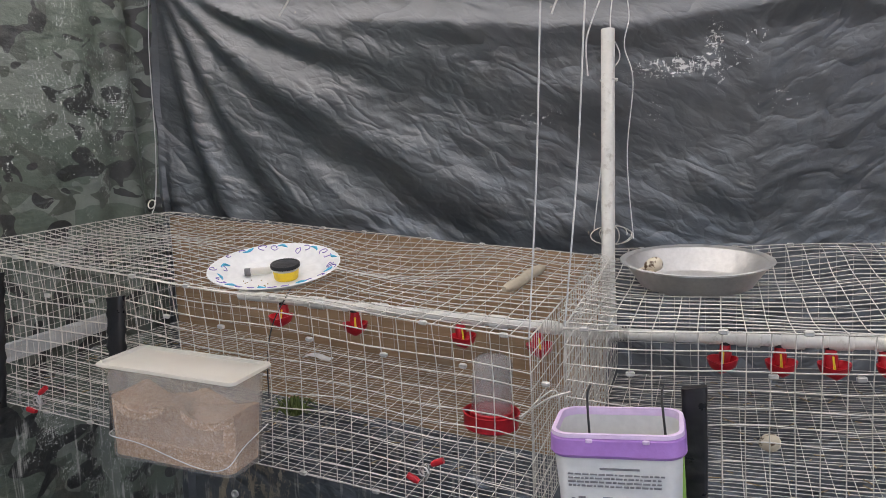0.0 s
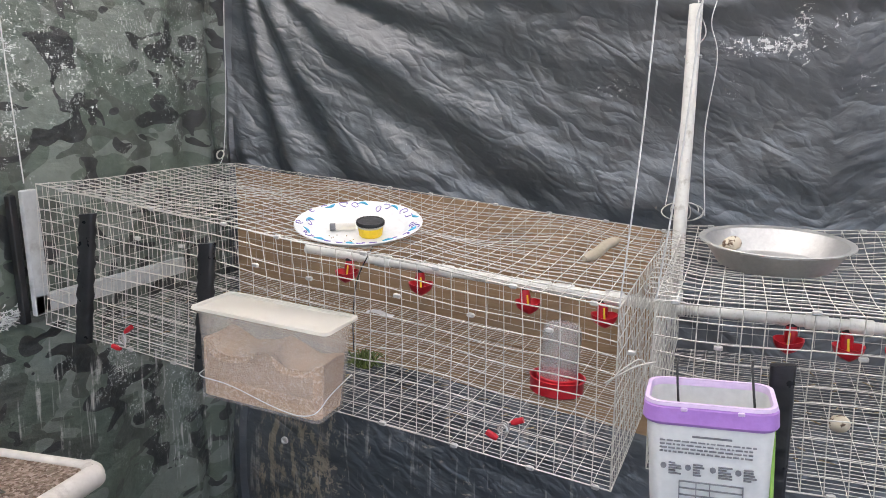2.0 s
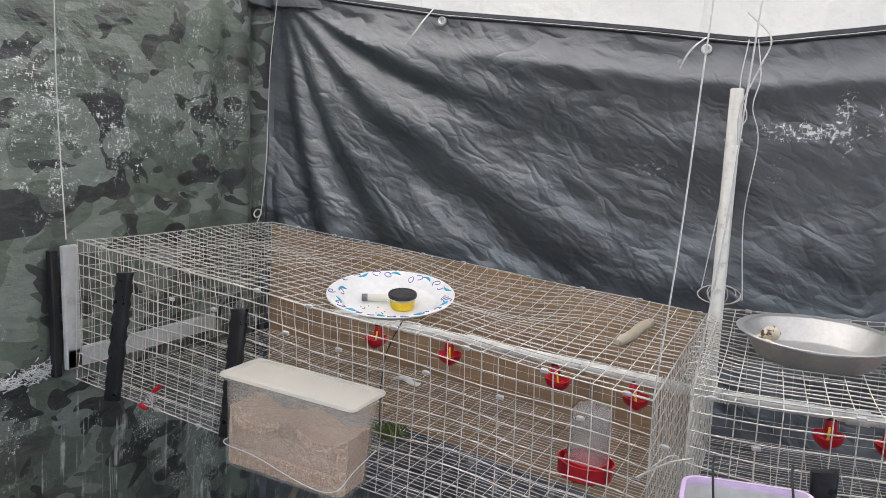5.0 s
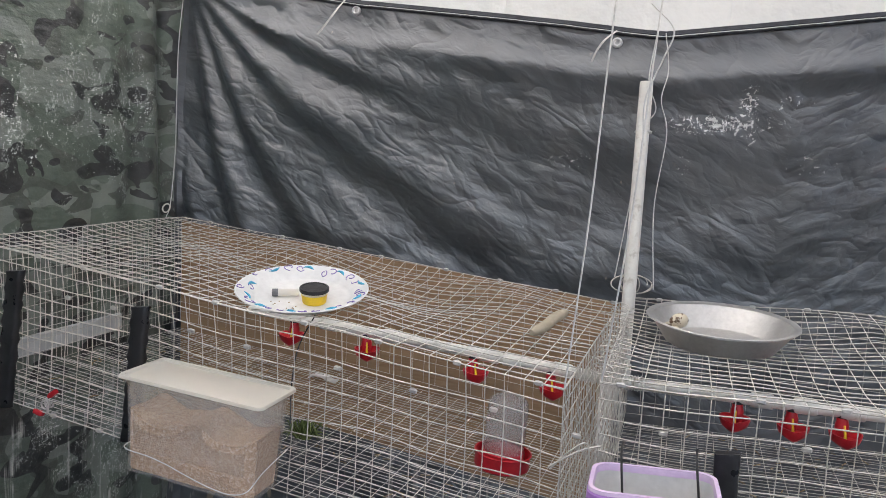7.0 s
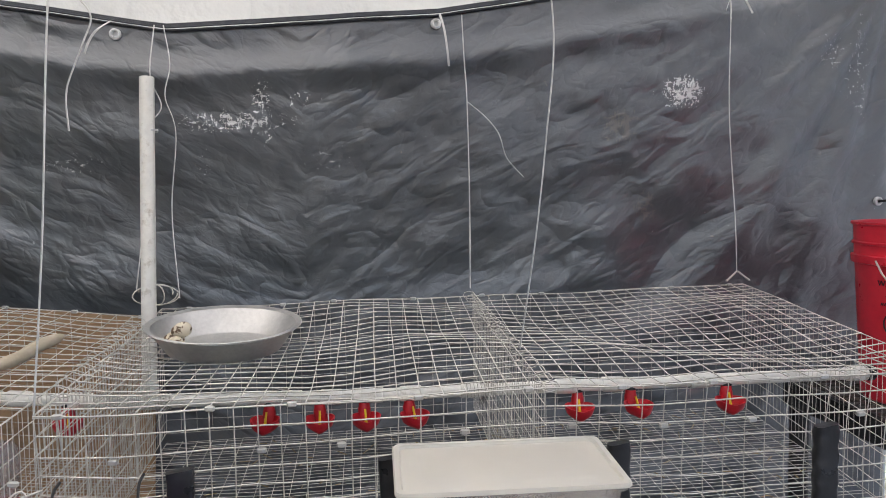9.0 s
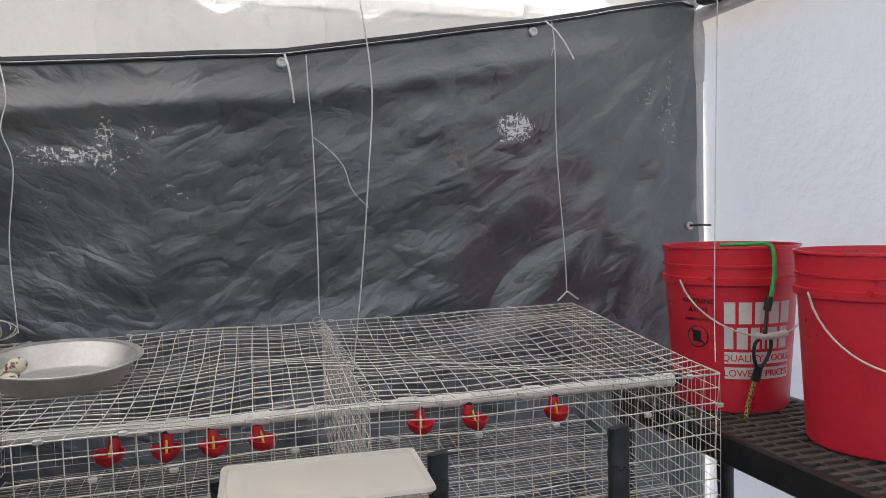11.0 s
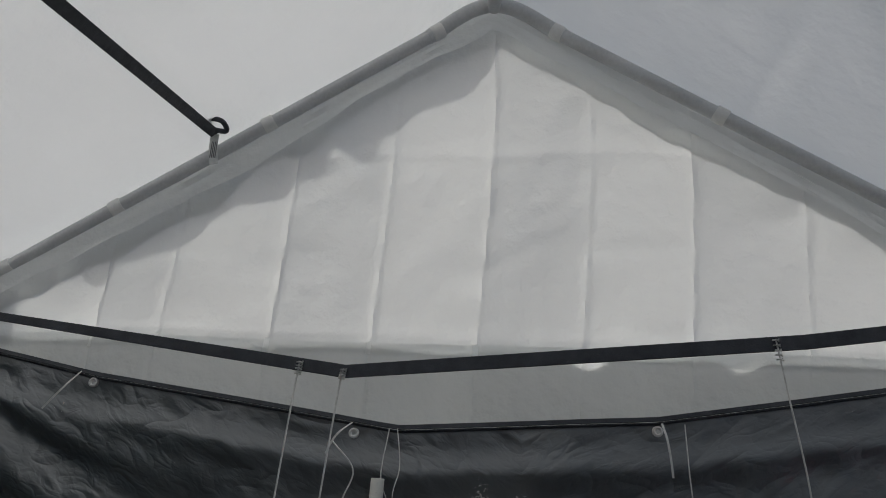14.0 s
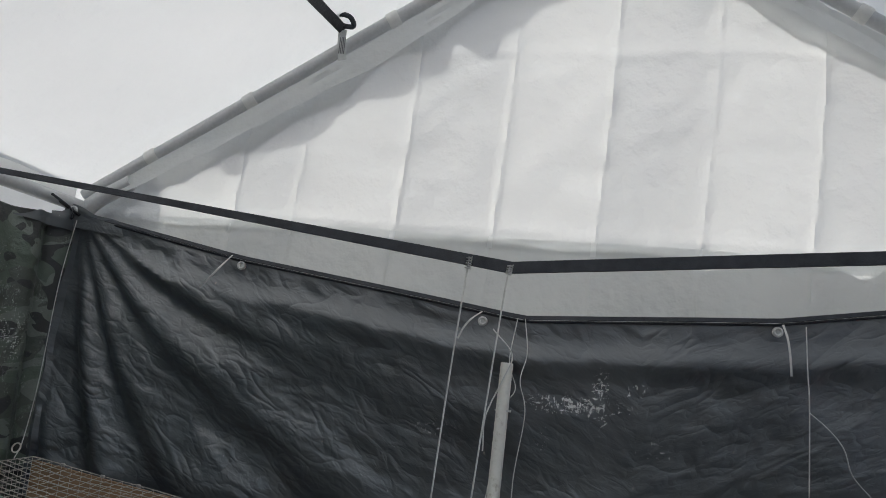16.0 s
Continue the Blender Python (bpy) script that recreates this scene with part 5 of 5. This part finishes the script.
def egg(m, label="cream quail egg with brown blotches lying in the pan", group="eggs in the pan"):
    whole("egg", Shape().lathe(egg_profile, 18), M["egg"], label, "egg", group, m=m)


erng = random.Random(11)
for x, y, z in ((-0.085, -0.022, 0.014), (-0.092, 0.006, 0.016), (-0.078, 0.004, 0.034), (-0.058, -0.062, 0.014), (-0.03, -0.077, 0.014), (0.0, -0.085, 0.0145), (0.03, -0.08, 0.014)):
    egg(pan_m @ at(x, y, z) @ pose(0, 0, 0, 90 + erng.uniform(-20, 20), erng.uniform(-20, 20), erng.uniform(0, 180)))
egg_p = r_floor(*spot(r_floor, 0.032, -0.54))
egg(at(egg_p[0], egg_p[1], egg_p[2] + 0.014) @ pose(0, 0, 0, 70, 0, 40), "cream quail egg with brown blotches on the cage floor", "")

# ---- inside the cages ----
jug_p = l_floor(*spot(l_floor, -0.445, -0.46))
jug = root("water_jug", pose(jug_p[0], jug_p[1], jug_p[2] + 0.004, 0, 4, 0) @ Matrix.Scale(0.94, 4), "clear upturned jar drinker on a red base in the cage", "drinker")
part("jar", Shape().lathe(((0.041, 0.03), (0.041, 0.125), (0.038, 0.138), (0.03, 0.145), (0.001, 0.146), (0.001, 0.144), (0.029, 0.143), (0.036, 0.136), (0.039, 0.125), (0.039, 0.03)), 40), M["clear"], jug)
part("base", Shape().lathe(((0.001, 0.0), (0.05, 0.0), (0.055, 0.004), (0.056, 0.03), (0.058, 0.033), (0.055, 0.034), (0.052, 0.03), (0.05, 0.008), (0.001, 0.008)), 40), M["red"], jug, "red plastic trough base")
part("jar_collar", Shape().lathe(((0.04, 0.008), (0.0435, 0.01), (0.0435, 0.034), (0.041, 0.036)), 40), M["red"], jug)


def weed(m, label):
    s = Shape()
    r = random.Random(8)
    for k in range(70):
        a, l, h = r.uniform(0, 6.28), r.uniform(0.015, 0.045), r.uniform(0.008, 0.035)
        x0, y0 = r.uniform(-0.012, 0.012), r.uniform(-0.012, 0.012)
        s.tube([(x0, y0, 0), (x0 + 0.5 * l * math.cos(a), y0 + 0.5 * l * math.sin(a), h), (x0 + l * math.cos(a), y0 + l * math.sin(a), h * r.uniform(0.2, 0.9))], (0.0013, 0.0016, 0.0003), 4)
    whole("grass_tuft", s, M["leaf"], label, "grass", m=m)


wp = l_floor(*spot(l_floor, -0.81, -0.555))
weed(at(wp[0], wp[1], wp[2]), "tuft of wilting green grass on the cage floor")
fp = l_floor(*spot(l_floor, -0.932, -0.225))
scrap = Shape().grid(lambda u, v: (lerp(-0.035, 0.035, u), lerp(-0.014, 0.014, v), 0.004 + 0.006 * math.sin(u * 5) + 0.004 * nz(u * 4, v * 3, 1)), 14, 6)
scrap.grid(lambda u, v: (lerp(-0.035, 0.035, u), lerp(0.014, -0.014, v), 0.0025 + 0.006 * math.sin(u * 5) + 0.004 * nz(u * 4, (1 - v) * 3, 1)), 14, 6)
whole("paper_scrap", scrap, M["white"], "crumpled white paper scrap on the cage floor", "paper", m=pose(fp[0], fp[1], fp[2], 0, 0, 8))
sticks = Shape()
sr = random.Random(21)
for fl, us in ((l_floor, (0.05, 0.95)), (r_floor, (0.05, 0.95))):
    for k in range(170):
        p = fl(sr.uniform(*us), sr.uniform(0.15, 0.95))
        a, l = sr.uniform(0, 6.28), sr.uniform(0.006, 0.022)
        sticks.tube([(p[0], p[1], p[2] + 0.002), (p[0] + l * math.cos(a), p[1] + l * math.sin(a), p[2] + 0.003 + sr.uniform(0, 0.004))], 0.0009, 3)
whole("litter", sticks, M["straw"], "scattered straw and droppings on the cage floors", "litter", kind="stuff")


def spring_clip(x, z, y, tilt):
    ob = root("spring_clip", pose(x, y, z, 0, tilt, 0), "red plastic-tipped spring clip on the cage front", "clip", "red clips on the cage front")
    for dz in (-0.017, 0.015):
        part("jaw", Shape().loft([rrect(0.006, 0.008, 0.002, 0, 3), rrect(0.01, 0.009, 0.003, 0.006, 3), rrect(0.009, 0.008, 0.003, 0.02, 3)]).move(pose(0.012 if dz > 0 else -0.006, 0, dz, 0, 60 if dz > 0 else -70, 0)), M["red"], ob, "red plastic tip")
    part("spring", Shape().tube([(0.008 * math.cos(a), -0.003 + 0.0012 * a, 0.008 * math.sin(a)) for a in np.linspace(0, 12.6, 30)], 0.0016, 5), M["alu"], ob)
    part("lever", Shape().tube([(0.006, 0, 0.014), (0.009, 0, 0.0), (0.004, 0, -0.014)], 0.002, 5), M["alu"], ob)


spring_clip(-1.223, 1.002, -0.758, -8)
spring_clip(-0.467, 0.942, -0.772, 8)
dark_wire = Shape().tube(smooth_line([(-0.755, -0.62, 1.2), (-0.75, -0.7, 1.15), (-0.735, -0.75, 1.1), (-0.725, -0.77, 1.04)]), 0.0012, 5)
whole("tie_wire", dark_wire, M["dark"], "dark bent wire hanging inside the cage", "wire")

# ---- carpeted table ----
table = root("carpeted_table", pose(-0.945, -1.1, 0.0, 0, 0, 5), "low table topped with speckled brown carpet and a beige rim", "table")
TX0, TX1, TY0, TY1, TZ = -0.505, 0.0, -1.17, 0.0, 0.945
part("carpet", Shape().box(TX0 + 0.01, TY0 + 0.01, TZ - 0.03, TX1 - 0.014, TY1 - 0.008, TZ, 0.004), M["carpet"], table)
part("rim", Shape().tube([(TX0, TY1, TZ - 0.004), (lerp(TX0, TX1, 0.5), TY1, TZ - 0.004), (TX1 - 0.012, TY1, TZ - 0.004)], 0.009, 10), M["beige"], table, "thin beige plastic edging")
part("rim", Shape().tube(smooth_line([(TX1 - 0.025, TY1 + 0.004, TZ - 0.012), (TX1 - 0.008, TY1 - 0.006, TZ - 0.012), (TX1 - 0.002, TY1 - 0.05, TZ - 0.012), (TX1, TY1 - 0.4, TZ - 0.012), (TX1, TY0, TZ - 0.012)]), 0.0165, 14), M["beige"], table, "thick rounded beige plastic edging")
part("rim", Shape().tube([(TX0, TY0, TZ - 0.004), (TX1, TY0, TZ - 0.004)], 0.009, 10), M["beige"], table)
part("body", Shape().box(TX0 + 0.02, TY0 + 0.03, 0.06, TX1 - 0.03, TY1 - 0.02, TZ - 0.031, 0.01), M["beige"], table)
for x in (TX0 + 0.05, TX1 - 0.06):
    for y in (TY0 + 0.06, TY1 - 0.05):
        part("foot", Shape().box(x - 0.025, y - 0.025, 0.0, x + 0.025, y + 0.025, 0.06, 0.006), M["dark"], table)
stain = Shape().grid(lambda u, v: (-0.077 + 0.017 * (1 + 0.4 * math.sin(v * 11)) * (u - 0.5) * 2 * math.sqrt(max(0, 1 - (v * 2 - 1) ** 2)), -0.104 + 0.011 * (v * 2 - 1) + 0.004 * math.sin(u * 9), TZ + 0.0015 + 0.001 * math.sin(u * 7)), 10, 8)
part("stain", stain, M["brown_paint"], table, "dark damp spot on the carpet")

# ---- shelf with buckets ----
shelf = root("plastic_shelf", at(1.31, -0.7, 0.0), "black slotted plastic shelf unit beside the cage", "shelf")
SX0, SX1, SY0, SY1, SZ = 1.14, 1.49, -1.35, -0.12, 0.985
wpart("side_rail", Shape().box(SX0, SY0, SZ - 0.06, SX0 + 0.022, SY1, SZ, 0.004), M["dark"], shelf)
wpart("side_rail", Shape().box(SX1 - 0.022, SY0, SZ - 0.06, SX1, SY1, SZ, 0.004), M["dark"], shelf)
for y in (SY0, SY1 - 0.022):
    wpart("end_rail", Shape().box(SX0 + 0.022, y, SZ - 0.06, SX1 - 0.022, y + 0.022, SZ - 0.001, 0.004), M["dark"], shelf)
n = 40
for k in range(n):
    y = lerp(SY0 + 0.04, SY1 - 0.03, k / (n - 1))
    wpart("slat", Shape().box(SX0 + 0.02, -0.0055, SZ - 0.018, SX1 - 0.02, 0.0055, SZ - 0.001, 0.002).move(pose(0, y, 0)), M["brown_paint"], shelf)
for x in np.linspace(SX0 + 0.06, SX1 - 0.06, 5):
    wpart("rib", Shape().box(x - 0.004, SY0 + 0.02, SZ - 0.022, x + 0.004, SY1 - 0.02, SZ - 0.003, 0.001), M["brown_paint"], shelf)
for x in (SX0 + 0.025, SX1 - 0.025):
    for y in (SY0 + 0.03, SY1 - 0.03):
        wpart("post", Shape().tube([(x, y, 0.0), (x, y, 0.5), (x, y, SZ - 0.05)], 0.022, 14), M["dark"], shelf)
wpart("lower_deck", Shape().box(SX0, SY0, 0.42, SX1, SY1, 0.47, 0.006), M["dark"], shelf)


def letters(body, size, m, mat, parent, name, bend=None):
    """Built-in lettering as a thin mesh, wrapped on a round wall where a radius is given."""
    cu = bpy.data.curves.new("lettering", "FONT")
    cu.body, cu.size, cu.extrude, cu.align_x = body, size, 0.0005, "CENTER"
    tmp = new("lettering", cu)
    bpy.context.view_layer.update()
    me = bpy.data.meshes.new_from_object(tmp)
    bpy.data.objects.remove(tmp)
    for v in me.vertices:
        x, y, z = v.co
        if bend:
            a = bend[1] + x / bend[0]
            rr = lerp(0.128, 0.15, (bend[2] + y) / 0.37) + 0.0022 + z
            v.co = (rr * math.sin(a), -rr * math.cos(a), bend[2] + y)
        else:
            v.co = m @ v.co
    me.materials.clear()
    me.materials.append(mat)
    ob = new(name, me)
    ob.parent = parent
    return ob


def wrap(parent, name, mat, r, a0, a1, z0, z1, lift=0.001, label=""):
    """A thin printed panel on a round wall, between two angles."""
    s, wall = Shape(), lambda z: lerp(0.128, 0.15, z / 0.37)
    s.loft([[(rr * math.sin(a), -rr * math.cos(a), z) for rr, z in ((wall(z0), z0), (wall(z0) + lift, z0), (wall(z1) + lift, z1), (wall(z1), z1))] for a in np.linspace(a0, a1, 14)])
    return part(name, s, mat, parent, label)


def bucket(m, label):
    ob = root("bucket", m, label, "bucket", "red buckets on the shelf")
    R0, R1, HH = 0.128, 0.15, 0.37

    def rad(z):
        return lerp(R0, R1, z / HH)
    part("body", Shape().lathe(((0.001, 0.0), (R0 - 0.004, 0.0), (R0, 0.004), (rad(0.285), 0.285), (rad(0.287) + 0.007, 0.287), (rad(0.29) + 0.008, 0.302), (rad(0.302) + 0.001, 0.304), (rad(0.325), 0.325), (rad(0.326) + 0.004, 0.326),
                                (rad(0.326) + 0.004, 0.33), (rad(0.332), 0.332), (R1, 0.366), (R1 + 0.004, 0.367), (R1 + 0.004, 0.372), (R1 - 0.002, 0.372), (R1 - 0.003, 0.36), (R0 - 0.003, 0.006), (0.001, 0.006)), 64), M["bucket_red"], ob)
    return ob, rad


def bail(ob, a0, a1, r, drop, handle=True):
    pts = []
    for t in np.linspace(0, 1, 24):
        a = lerp(a0, a1, t)
        pts.append(((r + 0.012 + 0.02 * math.sin(math.pi * t)) * math.sin(a), -(r + 0.012 + 0.02 * math.sin(math.pi * t)) * math.cos(a), 0.296 - drop * math.sin(math.pi * t) ** 0.8))
    h = part("bail", Shape().tube(pts, 0.0021, 6), M["wire"], ob, "bent wire handle")
    if handle:
        part("grip", Shape().tube(pts[10:15], 0.0075, 12), M["white_dirty"], h, "white plastic grip")


b1, rad = bucket(pose(1.335, -0.335, SZ, 0, 0, 0), "red plastic bucket with white lettering panel and a warning panel")
FACE = math.atan2(0.24 - 1.335, 1.76 - 0.335)
wrap(b1, "warning_panel", M["bucket_red"], rad(0.2) - 0.001, FACE - 0.72, FACE - 0.32, 0.135, 0.268, 0.0012)
for k, word in enumerate(("WARNING", "AVISO", "AVERTISSEMENT")):
    letters(word, (0.0165, 0.0165, 0.0095)[k], None, M["dark"], b1, "lettering", (rad(0.24), FACE - 0.5, 0.245 - 0.02 * k))
ringp = Shape()
ringp.tube([((rad(0.17) + 0.002) * math.sin(FACE - 0.52 + 0.024 * math.cos(a) / rad(0.17)), -(rad(0.17) + 0.002) * math.cos(FACE - 0.52 + 0.024 * math.cos(a) / rad(0.17)), 0.17 + 0.024 * math.sin(a)) for a in np.linspace(0, 6.3, 26)], 0.0017, 5)
ringp.tube([((rad(0.17) + 0.002) * math.sin(FACE - 0.52 + x / rad(0.17)), -(rad(0.17) + 0.002) * math.cos(FACE - 0.52 + x / rad(0.17)), 0.17 - x) for x in np.linspace(-0.017, 0.017, 8)], 0.0017, 5)
part("warning_sign", ringp, M["dark"], b1, "black printed prohibition ring")
wrap(b1, "warning_blot", M["dark"], rad(0.17), FACE - 0.6, FACE - 0.46, 0.158, 0.183, 0.0026)
for k, (z0, z1) in enumerate(((0.202, 0.25), (0.146, 0.194))):
    a = FACE - 0.1
    for w in ((0.03, 0.034, 0.032, 0.032, 0.034), (0.026, 0.03, 0.026, 0.012, 0.032, 0.03))[k]:
        wrap(b1, "brand_block", M["white"], rad(z0), a, a + w / 0.14 - 0.05, z0, z1, 0.0012)
        a += w / 0.14
for k, word in enumerate(("QUALITY TOOLS", "LOWEST PRICES")):
    z0 = 0.113 - 0.034 * k
    wrap(b1, "slogan_panel", M["white"], rad(z0), FACE - 0.1, FACE + 1.05, z0, z0 + 0.026, 0.0012)
    letters(word, 0.021, None, M["bucket_red"], b1, "lettering", (rad(z0) + 0.0008, FACE + 0.45, z0 + 0.006))
bail(b1, FACE - 0.75, FACE + 1.6, rad(0.29), 0.115)
b2, _ = bucket(pose(1.385, -0.705, SZ, 0, 0, 0), "red plastic bucket with a raised rim collar and wire handle")
F2 = math.atan2(0.24 - 1.385, 1.76 - 0.705)
bail(b2, F2 - 0.85, F2 + 1.4, rad(0.29), 0.13)
for k, (z0, z1) in enumerate(((0.202, 0.25), (0.146, 0.194), (0.113, 0.139), (0.079, 0.105))):
    wrap(b2, "brand_block", M["white"], rad(z0), F2 + 0.2, F2 + (0.45 if k < 2 else 1.2), z0, z1, 0.0012)

cord = root("bungee_cord", at(1.33, -0.5, 1.2), "green and gold bungee cord clipped over the bucket rim", "cord")
cr = 0.158


def on_bucket(a, z, r=cr):
    return (1.335 + r * math.sin(a), -0.335 - r * math.cos(a), SZ + z)


wpart("green_loop", Shape().tube(smooth_line([on_bucket(FACE - 0.2, 0.374, 0.1), on_bucket(FACE + 0.2, 0.377, 0.13), on_bucket(FACE + 0.5, 0.377, 0.152), on_bucket(FACE + 0.56, 0.36, 0.162), on_bucket(FACE + 0.56, 0.31, 0.166)]), 0.0045, 8), M["cord_green"], cord)
wpart("cord_top", Shape().tube([on_bucket(FACE + 0.56, 0.315, 0.166), on_bucket(FACE + 0.53, 0.29, 0.168), on_bucket(FACE + 0.48, 0.255, 0.17)], 0.005, 8), M["cord_green"], cord)
wpart("cord_end", Shape().tube([on_bucket(FACE + 0.47, 0.265, 0.17), on_bucket(FACE + 0.43, 0.235, 0.172)], (0.0095, 0.008), 10), M["dark"], cord, "black plastic cord end")
wpart("clip", Shape().tube(smooth_line([on_bucket(FACE + 0.43, 0.235, 0.172), on_bucket(FACE + 0.38, 0.19, 0.178), on_bucket(FACE + 0.27, 0.165, 0.178), on_bucket(FACE + 0.26, 0.135, 0.178), on_bucket(FACE + 0.32, 0.11, 0.178), on_bucket(FACE + 0.44, 0.145, 0.178), on_bucket(FACE + 0.46, 0.172, 0.178), on_bucket(FACE + 0.38, 0.19, 0.178)]), 0.0038, 8), M["dark"], cord, "black metal snap clip")
wpart("cord_end", Shape().tube([on_bucket(FACE + 0.32, 0.118, 0.176), on_bucket(FACE + 0.29, 0.085, 0.17)], (0.008, 0.0105), 10), M["dark"], cord, "black plastic cord end")
wpart("cord_tail", Shape().tube(smooth_line([on_bucket(FACE + 0.29, 0.085, 0.166), on_bucket(FACE + 0.24, 0.045, 0.158), on_bucket(FACE + 0.2, 0.0, 0.152), on_bucket(FACE + 0.19, -0.012, 0.158)]), 0.005, 8), M["cord_gold"], cord, "gold flecked cord")
